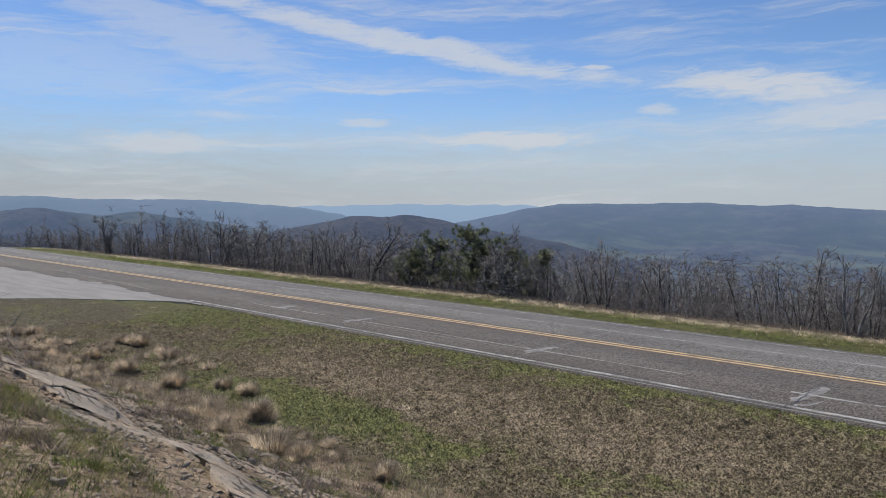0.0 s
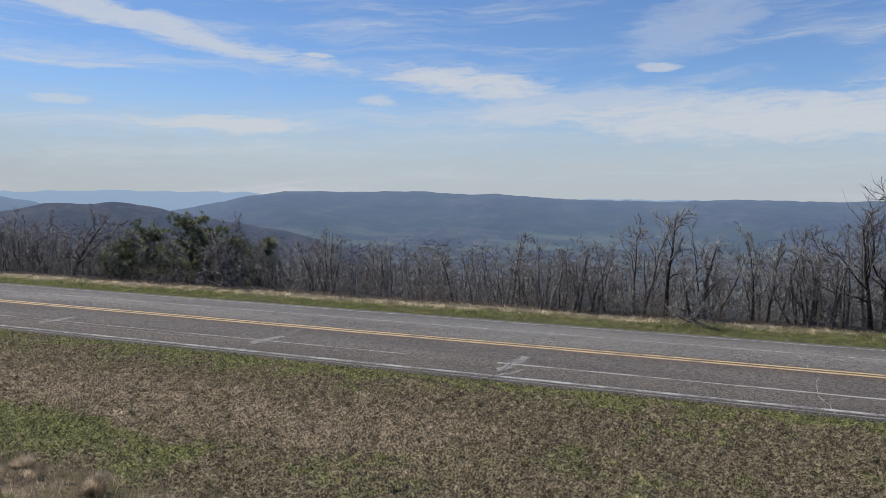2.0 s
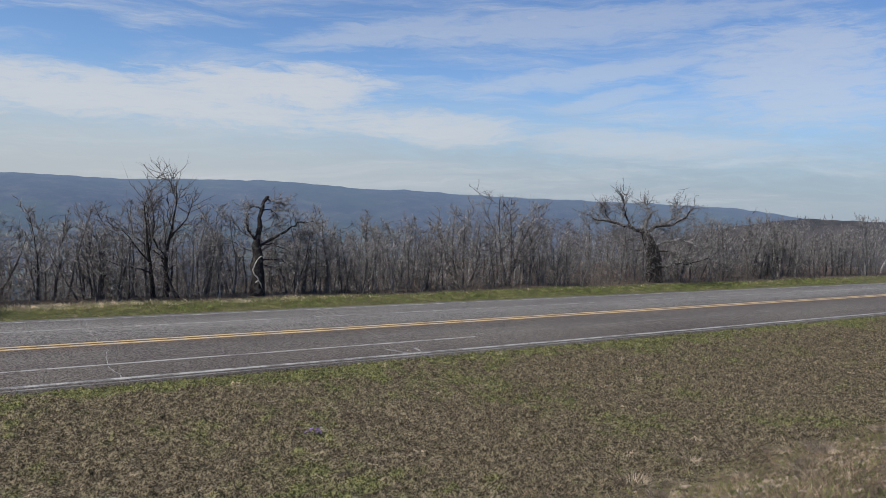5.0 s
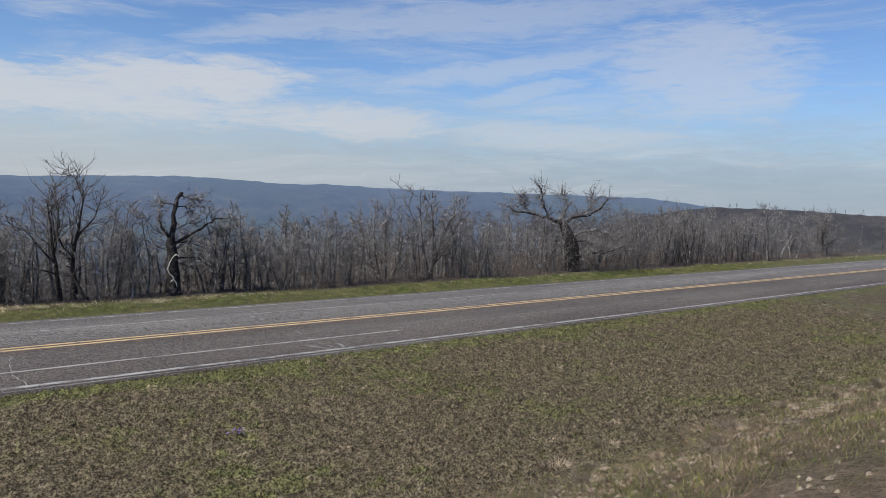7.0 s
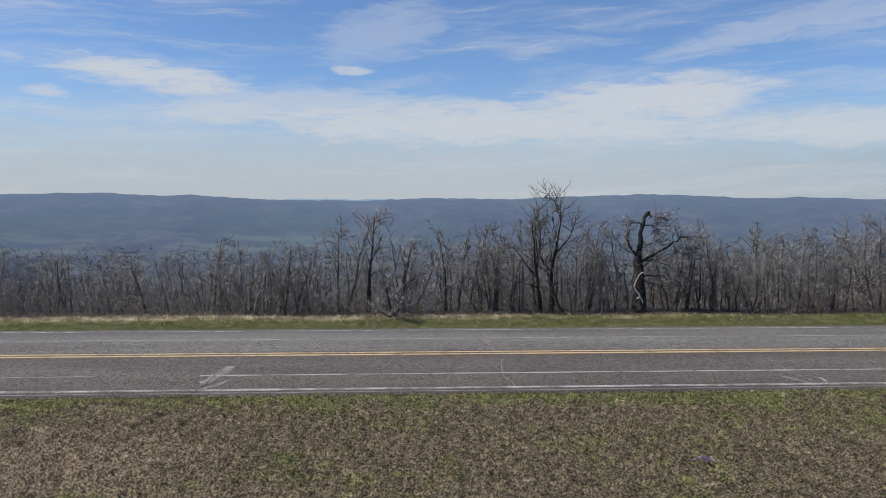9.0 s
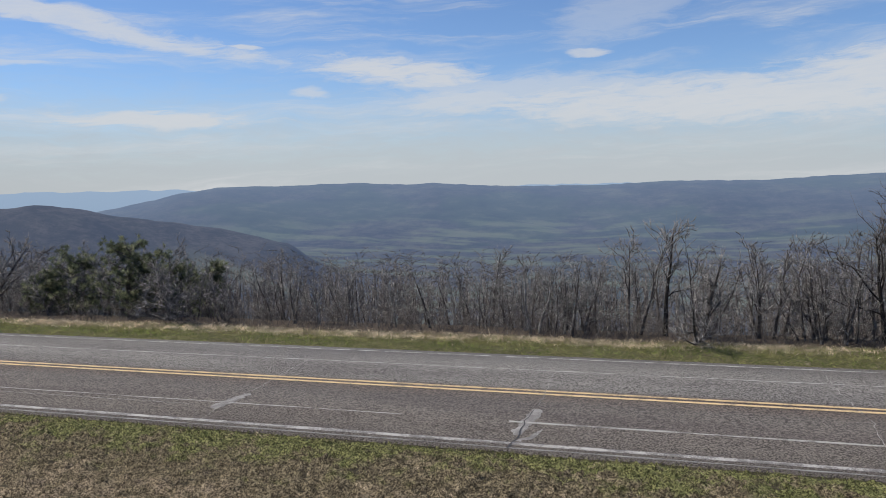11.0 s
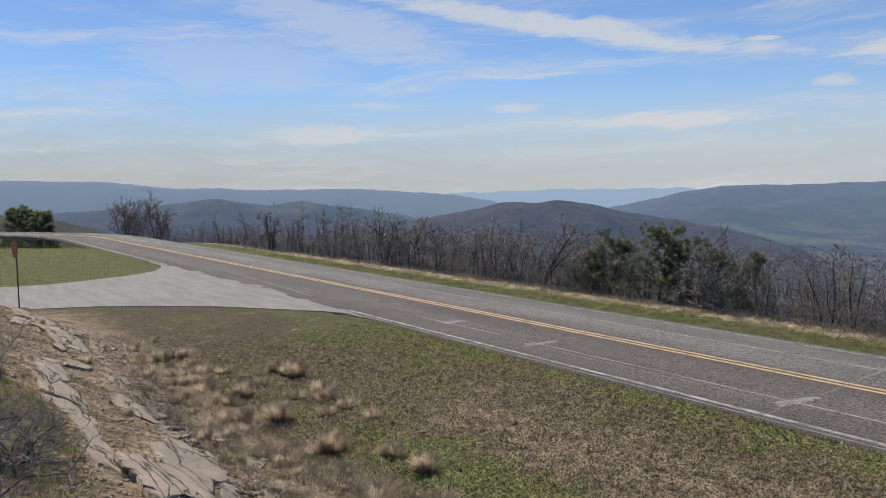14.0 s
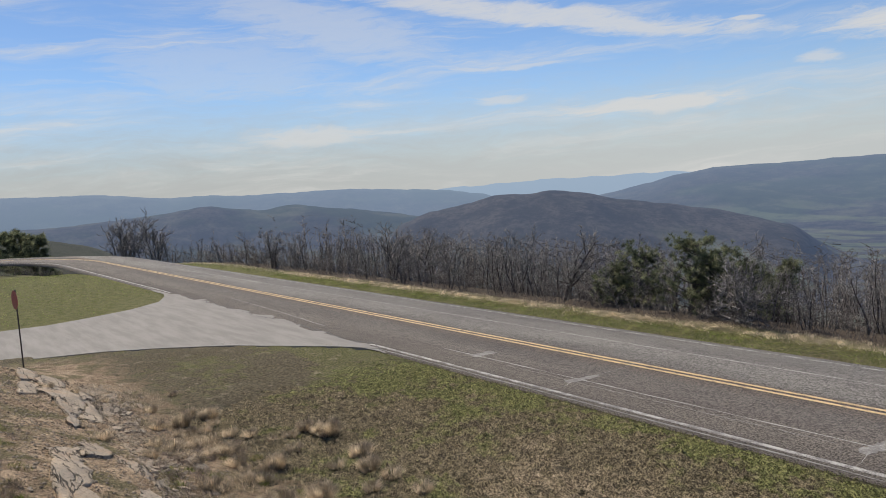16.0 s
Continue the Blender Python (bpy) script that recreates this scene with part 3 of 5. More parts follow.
def blot(name, outline, mat, parent, label="", lift=0.0045, seed=1):
    """A ragged patch lying on the road."""
    rng = random.Random(seed)
    pts = []
    n = len(outline)
    for i in range(n):
        a, b = Vector(outline[i]), Vector(outline[(i + 1) % n])
        k = max(2, int((b - a).length / 0.07))
        for j in range(k):
            q = a.lerp(b, j / k)
            pts.append((q.x + rng.uniform(-.05, .05), q.y + rng.uniform(-.05, .05)))
    bm = bmesh.new()
    vs = [bm.verts.new((x, y, surf(y) + lift)) for x, y in pts]
    f = bm.faces.new(vs)
    bmesh.ops.triangulate(bm, faces=[f])
    g = bmesh.ops.extrude_face_region(bm, geom=bm.faces[:])
    for v in g["geom"]:
        if isinstance(v, bmesh.types.BMVert):
            v.co.z -= 0.004
    bmesh.ops.recalc_face_normals(bm, faces=bm.faces[:])
    return part(name, bm_mesh(name, bm, mat), parent, label)


def crack(points, width, mat, parent, seed, name="crack", label=""):
    """A narrow wandering line on the road."""
    rng = random.Random(seed)
    pts = []
    for (x0, y0), (x1, y1) in zip(points, points[1:]):
        k = max(2, int(math.hypot(x1 - x0, y1 - y0) / 0.15))
        for j in range(k):
            t = j / k
            pts.append((x0 + (x1 - x0) * t + rng.uniform(-.03, .03), y0 + (y1 - y0) * t + rng.uniform(-.03, .03)))
    bm = bmesh.new()
    prev = None
    for i, (x, y) in enumerate(pts):
        a, b = pts[max(i - 1, 0)], pts[min(i + 1, len(pts) - 1)]
        d = Vector((b[0] - a[0], b[1] - a[1])).normalized()
        w = width * rng.uniform(0.5, 1.2) / 2
        z = surf(y) + 0.008
        pair = (bm.verts.new((x - d.y * w, y + d.x * w, z)), bm.verts.new((x + d.y * w, y - d.x * w, z)))
        if prev:
            bm.faces.new((prev[1], pair[1], pair[0], prev[0]))
        prev = pair
    bmesh.ops.recalc_face_normals(bm, faces=bm.faces[:])
    part(name, bm_mesh(name, bm, mat), parent, label)


def build_road_marks():
    r = ROADWAY
    blot("patch", [(-4.64, 16.3), (-4.45, 16.25), (-4.30, 16.9), (-4.22, 17.5), (-4.24, 17.9), (-4.42, 17.9), (-4.54, 17.3)], SEAL, r, "pale sealed patch", seed=2)
    blot("patch", [(-4.50, 15.85), (-4.25, 16.0), (-4.10, 16.3), (-4.06, 16.7), (-4.16, 16.35), (-4.36, 16.1)], SEAL, r, "pale sealed patch", seed=3)
    crack([(-4.55, 15.5), (-4.45, 16.3), (-4.48, 17.1), (-4.38, 18.0)], 0.03, CRACK, r, 4, label="dark tarred crack")
    crack([(-4.36, 18.1), (-4.3, 19.3), (-4.35, 20.4), (-4.3, 21.6)], 0.028, SEAL, r, 5, label="pale filled crack")
    for x, sd in ((-11.5, 20), (-19.2, 30), (2.3, 60), (9.2, 50), (17.0, 70)):
        crack([(x + .1, 15.6), (x - .05, 17.0), (x + .12, 18.3), (x, 20.5), (x + .1, 22.8)], 0.016, FAINT, r, sd, label="thin pale filled crack")
    blot("patch", [(-11.75, 16.6), (-11.5, 16.5), (-11.4, 17.0), (-11.3, 17.7), (-11.45, 17.75), (-11.65, 17.2)], SEAL, r, "pale sealed patch", seed=6)
    blot("patch", [(-24.0, 16.9), (-23.6, 16.9), (-23.5, 17.7), (-23.9, 17.7)], SEAL, r, "pale sealed patch", seed=8)
    blot("patch", [(-19.5, 16.6), (-19.2, 16.6), (-19.0, 17.6), (-19.2, 17.7)], SEAL, r, "pale sealed patch", seed=9)
    crack([(8.75, 16.45), (8.9, 16.1), (9.2, 15.7)], 0.09, SEAL, r, 10, label="pale filled crack")
    crack([(9.55, 16.3), (9.5, 15.9), (9.6, 15.6)], 0.09, SEAL, r, 11, label="pale filled crack")
    crack([(9.4, 22.7), (9.6, 22.0), (9.6, 21.3)], 0.08, SEAL, r, 12, label="pale filled crack")
    crack([(-22, 16.8), (-17, 16.7), (-12, 16.75)], 0.03, SEAL, r, 13)
    crack([(12, 17.3), (20, 17.4), (27, 17.5)], 0.03, SEAL, r, 15)
    crack([(-46, 17.2), (-38, 16.8), (-33, 16.4)], 0.06, SEAL, r, 16)


build_road_marks()


def build_driveway():
    """Pale paved apron that opens into the road."""
    edge_a = [(-27.4, 15.55), (-29.0, 14.75), (-31.0, 13.4), (-32.8, 12.1), (-34.6, 10.2), (-36.2, 8.2), (-37.2, 5.5), (-37.8, 0.0), (-38.0, -25.0)]
    edge_b = [(-53.5, 15.55), (-51.0, 14.9), (-49.0, 14.0), (-47.3, 12.0), (-46.4, 9.5), (-46.0, 7.8), (-46.0, 5.5), (-46.0, 0.0), (-46.0, -25.0)]
    bm = bmesh.new()
    rows = []
    for (xa, ya), (xb, yb) in zip(edge_a, edge_b):
        row = []
        for i in range(13):
            t = i / 12
            x, y = xa + (xb - xa) * t, ya + (yb - ya) * t
            row.append(bm.verts.new((x, y, 0.022 + 0.30 * float(sstep(y, 8, -3)) + 0.006 * math.sin(x * 1.7 + y))))
        rows.append(row)
    for r0, r1 in zip(rows, rows[1:]):
        for i in range(12):
            bm.faces.new((r0[i], r0[i + 1], r1[i + 1], r1[i]))
    g = bmesh.ops.extrude_face_region(bm, geom=bm.faces[:])
    for v in g["geom"]:
        if isinstance(v, bmesh.types.BMVert):
            v.co.z -= 0.35
    bmesh.ops.recalc_face_normals(bm, faces=bm.faces[:])
    drive = part("driveway", bm_mesh("driveway", bm, PAVING))
    tagged(drive, "pale worn paved driveway apron beside the road", "driveway", kind="structure")
    rng = random.Random(41)
    x, i = -26.6, 0
    while x > -54.0:   # broken edge of the paving over the asphalt
        i += 1
        w, d = rng.uniform(.3, 1.3), rng.uniform(.03, .3) + rng.random() ** 2 * 0.75 * math.sin(min(max((-27 - x) / 26, 0), 1) * 3.14)
        x -= w * rng.uniform(0.7, 1.4)
        blot("patch", [(x - w, 15.30), (x + w, 15.30), (x + w * rng.uniform(.7, 1.5), 15.36 + d * rng.uniform(.2, .7)), (x + rng.uniform(.1, .6) * w, 15.4 + d * rng.uniform(.6, 1)), (x - rng.uniform(.0, .5) * w, 15.4 + d), (x - w * rng.uniform(.7, 1.5), 15.38 + d * rng.uniform(.2, .8))], PAVING, drive, "ragged paving edge", 0.006 + 0.001 * (i % 4), 50 + i)
    for j in range(9):
        x = -29 - j * 2.6
        crack([(x + 1.8, 15.3 + rng.uniform(.1, .5)), (x + .6, 15.5 + rng.uniform(.0, .5)), (x - .8, 15.4 + rng.uniform(.1, .5)), (x - 1.6, 15.5 + rng.uniform(.0, .4))], 0.05, CRACK, drive, 90 + j)
    crack([(-36.5, 9.2), (-35.6, 11.0), (-35.8, 13.0), (-35.0, 15.2)], 0.035, CRACK, drive, 120)
    crack([(-45.5, 11.5), (-41.0, 11.9), (-37.0, 11.6), (-34.0, 11.9)], 0.035, CRACK, drive, 121)


build_driveway()


# ---- trees ----
class Tubes:
    """Collects tapered tubes into one mesh."""

    def __init__(self):
        self.v, self.f, self.n = [], [], 0

    def add(self, pts, radii, sides):
        pts = np.asarray(pts, dtype=float)
        k = len(pts)
        d = np.gradient(pts, axis=0)
        d /= np.linalg.norm(d, axis=1)[:, None] + 1e-9
        ref = np.array([0.31, 0.87, 0.38])
        u = np.cross(d, ref)
        u /= np.linalg.norm(u, axis=1)[:, None] + 1e-9
        w = np.cross(d, u)
        a = np.arange(sides) * 2 * np.pi / sides
        ring = pts[:, None] + np.asarray(radii)[:, None, None] * (np.cos(a)[None, :, None] * u[:, None] + np.sin(a)[None, :, None] * w[:, None])
        self.v.append(ring.reshape(-1, 3))
        i, j = np.meshgrid(np.arange(k - 1), np.arange(sides), indexing="ij")
        q = np.stack([i * sides + j, i * sides + (j + 1) % sides, (i + 1) * sides + (j + 1) % sides, (i + 1) * sides + j], -1).reshape(-1, 4)
        self.f.append(q + self.n)
        self.n += k * sides

    def spikes(self, p0, p1, rad):
        """Many fine three-sided points at once."""
        p0, p1 = np.asarray(p0, dtype=float), np.asarray(p1, dtype=float)
        n = len(p0)
        d = p1 - p0
        u = np.cross(d, np.array([0.31, 0.87, 0.38]))
        u /= np.linalg.norm(u, axis=1)[:, None] + 1e-9
        w = np.cross(d, u)
        w /= np.linalg.norm(w, axis=1)[:, None] + 1e-9
        rad = np.broadcast_to(np.asarray(rad, dtype=float), (n,))[:, None]
        v = np.stack([p0 + u * rad, p0 + (-0.5 * u + 0.87 * w) * rad, p0 + (-0.5 * u - 0.87 * w) * rad, p1], 1)
        self.v.append(v.reshape(-1, 3))
        o = np.arange(n)[:, None] * 4 + self.n
        q = np.concatenate([o + [0, 1, 3, 3], o + [1, 2, 3, 3], o + [2, 0, 3, 3]])
        self.f.append(q)
        self.n += n * 4

    def mesh(self, name, mat, scale=(1, 1, 1)):
        q = np.concatenate(self.f)
        tri = q[:, 2] == q[:, 3]
        f = np.concatenate([q[tri][:, :3], q[~tri][:, [0, 1, 2]], q[~tri][:, [0, 2, 3]]])
        return mesh_of(name, np.concatenate(self.v) * np.array(scale), f, mat, True)

    def top(self):
        return max(float(v[:, 2].max()) for v in self.v)


def limb(rng, start, way, length, n, wander, lift):
    """A crooked line of n points."""
    pts = [np.array(start, dtype=float)]
    d = np.array(way, dtype=float)
    d /= np.linalg.norm(d)
    for i in range(n - 1):
        d = d + rng.normal(0, wander, 3) + np.array([0, 0, lift])
        d /= np.linalg.norm(d)
        pts.append(pts[-1] + d * length / (n - 1))
    return np.array(pts)


def side_way(rng, along, spread):
    v = rng.normal(0, 1, 3)
    v -= along * v.dot(along)
    v /= np.linalg.norm(v) + 1e-9
    return along * math.cos(spread) + v * math.sin(spread)


def grow_bough(rng, p, d, L, r0, twigs, crook, fine):
    """One crooked bough, its branches and their twigs."""
    bough, twig = Tubes(), Tubes()
    bl = limb(rng, p, d, L, 7, crook * 1.15, 0.085)
    bough.add(bl, r0 * (1 - np.linspace(0, 1, 7) ** 0.8 * 0.86), 4)
    for q in range(twigs):
        tt = rng.uniform(0.12, 1.0) * 6
        i2 = min(int(tt), 5)
        p2 = bl[i2] + (bl[i2 + 1] - bl[i2]) * (tt - i2)
        d2 = bl[i2 + 1] - bl[i2]
        d2 /= np.linalg.norm(d2) + 1e-9
        l2 = L * rng.uniform(0.28, 0.6) * (1.15 - tt / 12)
        tl = limb(rng, p2, side_way(rng, d2, rng.uniform(0.4, 1.1)), l2, 4, crook * 1.4, 0.12)
        twig.add(tl, np.array([max(r0 * 0.34, 0.011 * fine), 0.009 * fine, 0.007 * fine, 0.004 * fine]), 3)
        k = 8
        t2 = rng.uniform(0.4, 2.999, k)
        i3 = t2.astype(int)
        st = tl[i3] + (tl[i3 + 1] - tl[i3]) * (t2 - i3)[:, None]
        dv = (tl[-1] - tl[0]) / (np.linalg.norm(tl[-1] - tl[0]) + 1e-9)
        w = rng.normal(0, 0.56, (k, 3)) + dv * 0.65 + np.array([0, 0, 0.32])
        twig.spikes(st, st + w * (l2 * rng.uniform(0.2, 0.5, (k, 1))), 0.0056 * fine)
    return bough, twig


def grow_tree(seed, height, stems=1, trunk_r=0.09, lean=0.12, spread=0.75, boughs=9, twigs=5, crook=0.16, low=0.3, fine=1.0, reach=1.0):
    """Stems, boughs and twigs of a leafless tree that stands at the origin, and the scale that brings its top to the height."""
    rng = np.random.default_rng(seed)
    trunks, arms = [], []
    for s in range(stems):
        way = np.array([rng.normal(0, lean), rng.normal(0, lean), 1.0])
        h = height * rng.uniform(0.74, 0.95) if s else height
        base = np.array([rng.normal(0, 0.16) * (stems > 1), rng.normal(0, 0.16) * (stems > 1), -0.5])
        line = limb(rng, base, way, (h + 0.5) * 0.94, 10, crook * 0.45, 0.09)
        rad = trunk_r * rng.uniform(0.75, 1.0) * (1 - np.linspace(0, 1, 10) ** 0.8 * 0.90)
        rad[0] *= 1.35
        trunk = Tubes()
        trunk.add(line, rad, 6)
        trunks.append(trunk)
        for b in range(boughs):
            t = low + (0.97 - low) * (b + rng.uniform(0, 0.9)) / boughs
            i = min(int(t * 9), 8)
            p = line[i] + (line[i + 1] - line[i]) * (t * 9 - i)
            d = line[i + 1] - line[i]
            d /= np.linalg.norm(d)
            L = h * rng.uniform(0.24, 0.5) * (1.15 - t * 0.62) * reach
            r0 = max(trunk_r * (1 - t * 0.85) * rng.uniform(0.34, 0.58), 0.011)
            arms.append(grow_bough(rng, p, side_way(rng, d, spread * rng.uniform(0.65, 1.4) * (1.3 - 0.6 * t)), L, r0, twigs, crook, fine))
    top = max(t.top() for pair in arms for t in pair)
    k = height / top
    return trunks, arms, (k ** 0.6, k ** 0.6, k)


def bare_tree_meshes(seed, height, bark, **kw):
    """Meshes of a whole tree of the wood's edge: its stems, and one crown of boughs and twigs."""
    trunks, arms, sc = grow_tree(seed, height, **kw)
    crown = Tubes()
    for pair in arms:
        for t in pair:
            crown.v += t.v
            crown.f += [f + crown.n for f in t.f]
            crown.n += t.n
    return [t.mesh("trunk", bark, sc) for t in trunks], crown.mesh("crown", TWIG, sc)


def tree_thing(name, meshes, label, group="", m=None):
    e = new(name)
    tagged(e, label, "tree", group)
    for me in meshes[0]:
        part("trunk", me, e)
    tagged(part("crown", meshes[1], e), kind="stuff")
    if m is not None:
        e.matrix_basis = m
    return e


def at(x, y, dz=0.0, turn=0.0, s=1.0, sz=None):
    z = float(ground_z(x, y)) + dz
    return pose(x, y, z, 0, 0, turn) @ Matrix.Diagonal((s, s, sz or s, 1))


def along(az, y):
    """Point at the azimuth, 1.2 m before the line y."""
    y = y - 1.2
    return -math.tan(radians(az)) * y, y


def wood_top(x):
    """How high the tops of the wood stand over the road."""
    x = np.asarray(x, dtype=float)
    return 2.0 + 0.35 * sstep(x, -15.0, -35.0) + 0.75 * sstep(x, -6.0, 3.0) + 0.5 * sstep(x, 20.0, 45.0)


CLEAR = [(-11, 27.6), (3.1, 27.8), (5.1, 28.0), (0.2, 27.6), (-3.5, 28.0), (47.3, 28.0), (58.4, 28.2), (37.4, 27.4), (-37.2, 28.2), (-33.5, 28.2), (-48.6, 27.8), (-66, 28.0), (66.3, 27.5), (-18, 27.4)]


def build_woods():
    rng = random.Random(7)
    kinds = []
    for i in range(14):
        stems = (1, 2, 1, 2, 1, 2, 1, 1, 3, 1, 1, 2, 1, 1)[i]
        spread = (0.75, 0.55, 0.95, 0.5, 1.05, 0.6, 0.8, 1.1, 0.5, 0.7, 0.9, 0.65, 0.6, 0.95)[i]
        kinds.append(bare_tree_meshes(100 + i, 4.0, (DARKBARK, BARK, DARKBARK, DARKBARK)[i % 4], stems=stems, trunk_r=(0.10, 0.08, 0.11, 0.075, 0.12, 0.08, 0.09, 0.11, 0.07, 0.09, 0.10, 0.08, 0.085, 0.10)[i],
                                      lean=0.09, spread=spread, boughs=9 if stems == 1 else (5 if stems == 2 else 4), twigs=9 if stems < 3 else 8, crook=0.17, low=0.26, fine=1.05))
    label = "small bare grey-brown oak at the wood's edge"
    first = [None] * len(kinds)
    spots = []
    n = 0
    while n < 335:
        x = rng.triangular(-105, 95, -8) if rng.random() < 0.40 else rng.uniform(-62, 55)
        y = 26.0 + abs(rng.gauss(0, 1)) * 2.3
        if n > 245:
            x, y = rng.uniform(4, 52) if n < 295 else rng.uniform(-6, 17), 25.9 + rng.random() * 1.6
        if any(abs(x + math.tan(radians(a)) * b) < 1.1 and y < b + 0.8 for a, b in ((p, q - 1.2) for p, q in CLEAR)) or any((x - a) ** 2 + (y - b) ** 2 < 0.25 for a, b in spots):
            continue
        spots.append((x, y))
        n += 1
        i = rng.randrange(len(kinds))
        g = float(ground_z(x, y + float(road_bend(x))))
        top = float(wood_top(x)) + rng.triangular(-1.1, 1.2, -0.1)
        h = max(top - g, 2.2)
        m = pose(x, y + float(road_bend(x)), g, rng.gauss(0, 3), rng.gauss(0, 3), rng.uniform(0, 360)) @ Matrix.Diagonal((h / 4.0 * rng.uniform(.85, 1.25),) * 2 + (h / 4.0, 1))
        if first[i] is None:
            first[i] = tree_thing("bare_tree", kinds[i], label, "trees at the wood's edge", m)
        else:
            copy_thing(first[i], Matrix.Identity(4)).matrix_basis = m


build_woods()


def special_tree(name, label, az, y, top, seed, bark=None, tip=None, **kw):
    """A tree that stands out: every stem and bough is a part, twigs hang on their bough."""
    x, y = along(az, y)
    g = float(ground_z(x, y))
    trunks, arms, sc = grow_tree(seed, top - g, **kw)
    e = tagged(new(name), label, "tree")
    e.matrix_basis = pose(x, y, g)
    for t in trunks:
        part("trunk", t.mesh("trunk", bark or BARK, sc), e)
    for bough, twig in arms:
        b = part("bough", bough.mesh("bough", bark or BARK, sc), e)
        tagged(part("spray", twig.mesh("spray", tip or TWIG, sc), b), kind="stuff")
    return e


def build_marked_trees():
    special_tree("bare_tree", "tall bare tree with long rising limbs", -11.0, 27.6, 5.1, 57, stems=2, trunk_r=0.15, lean=0.12, spread=0.85, boughs=10, twigs=9, crook=0.2, low=0.34, bark=BLACKBARK, tip=DARKBARK, fine=1.4, reach=1.65)
    special_tree("bare_tree", "bare leaning snag with few branches", -12.8, 27.3, 2.3, 41, stems=1, trunk_r=0.14, lean=0.3, spread=0.7, boughs=6, twigs=4, crook=0.2, low=0.5, bark=BLACKBARK, fine=1.4)
    special_tree("bare_tree", "tall slim bare tree beside another", 3.1, 27.8, 4.0, 12, stems=1, trunk_r=0.13, lean=0.05, spread=0.6, boughs=10, twigs=6, crook=0.2, low=0.4, bark=BLACKBARK, tip=BARK, fine=1.4)
    special_tree("bare_tree", "tall slim bare tree with open crown", 5.1, 28.0, 4.1, 13, stems=2, trunk_r=0.09, lean=0.08, spread=0.65, boughs=9, twigs=6, crook=0.22, low=0.4, bark=DARKBARK, tip=BARK, fine=1.4, reach=1.25)
    special_tree("bare_tree", "twisted bare oak with crooked limbs", 0.2, 27.6, 3.1, 42, stems=2, trunk_r=0.16, lean=0.3, spread=0.95, boughs=10, twigs=8, crook=0.34, low=0.2, bark=DARKBARK, fine=1.4, reach=1.2)
    special_tree("bare_tree", "bare clump of slender stems", -3.5, 28.0, 3.4, 43, stems=4, trunk_r=0.075, lean=0.09, spread=0.5, boughs=8, twigs=6, crook=0.18, low=0.35, bark=DARKBARK, fine=1.4)
    special_tree("bare_tree", "bare clump of slender stems", -7.0, 28.0, 3.3, 46, stems=4, trunk_r=0.08, lean=0.09, spread=0.5, boughs=8, twigs=6, crook=0.18, low=0.35, bark=DARKBARK, fine=1.4)
    special_tree("bare_tree", "bare clump of slender stems", 10.0, 28.4, 2.5, 44, stems=3, trunk_r=0.08, lean=0.09, spread=0.6, boughs=8, twigs=6, crook=0.2, low=0.3, bark=DARKBARK, fine=1.4)
    special_tree("bare_tree", "bare oak standing above its neighbours", 47.3, 28.0, 3.6, 14, stems=1, trunk_r=0.17, lean=0.05, spread=1.0, boughs=15, twigs=8, crook=0.28, low=0.25, bark=DARKBARK, tip=BARK, fine=1.6, reach=1.3)
    special_tree("bare_tree", "wide bare oak with dense twigs", 58.4, 28.2, 3.9, 15, stems=3, trunk_r=0.15, lean=0.2, spread=0.85, boughs=10, twigs=9, crook=0.24, low=0.25, bark=DARKBARK, tip=BARK, fine=1.8, reach=1.25)
    special_tree("bare_tree", "bare oak with a forked crown", 56.0, 28.4, 3.3, 47, stems=1, trunk_r=0.15, lean=0.1, spread=0.9, boughs=12, twigs=9, crook=0.26, low=0.3, bark=DARKBARK, tip=BARK, fine=1.8, reach=1.25)
    special_tree("bare_tree", "pale spreading bare tree in front of pines", 37.4, 27.2, 3.5, 16, stems=2, trunk_r=0.13, lean=0.14, spread=1.35, boughs=16, twigs=9, crook=0.22, low=0.08, bark=TWIG, fine=1.7, reach=1.55)
    special_tree("bare_tree", "bare clump of slender stems", -37.2, 28.2, 4.9, 17, stems=4, trunk_r=0.11, lean=0.2, spread=0.8, boughs=9, twigs=8, crook=0.2, low=0.3, bark=DARKBARK, fine=1.5, reach=1.25)
    special_tree("bare_tree", "bare clump of slender stems", -33.5, 28.2, 4.2, 18, stems=4, trunk_r=0.10, lean=0.2, spread=0.8, boughs=9, twigs=8, crook=0.2, low=0.3, bark=DARKBARK, fine=1.5, reach=1.25)
    special_tree("bare_tree", "bare oak with forked branches", -66.0, 28.0, 4.4, 20, stems=2, trunk_r=0.2, lean=0.14, spread=0.9, boughs=10, twigs=9, crook=0.27, low=0.25, bark=DARKBARK, tip=BARK, fine=2.0, reach=1.5)
    special_tree("bare_tree", "bare oak with forked branches", -57.0, 28.2, 3.9, 48, stems=2, trunk_r=0.15, lean=0.14, spread=0.9, boughs=9, twigs=9, crook=0.27, low=0.25, bark=DARKBARK, tip=BARK, fine=1.8, reach=1.4)
    special_tree("bare_tree", "bare tree at the road's bend", 76.4, 25.0, 5.6, 21, stems=6, trunk_r=0.2, lean=0.3, spread=0.5, boughs=10, twigs=7, crook=0.16, low=0.2, fine=3.2, reach=1.4)
    special_tree("bare_tree", "bare tree at the road's bend", 74.2, 26.5, 4.2, 22, stems=4, trunk_r=0.17, lean=0.2, spread=0.6, boughs=10, twigs=7, crook=0.18, low=0.2, fine=3.2, reach=1.4)
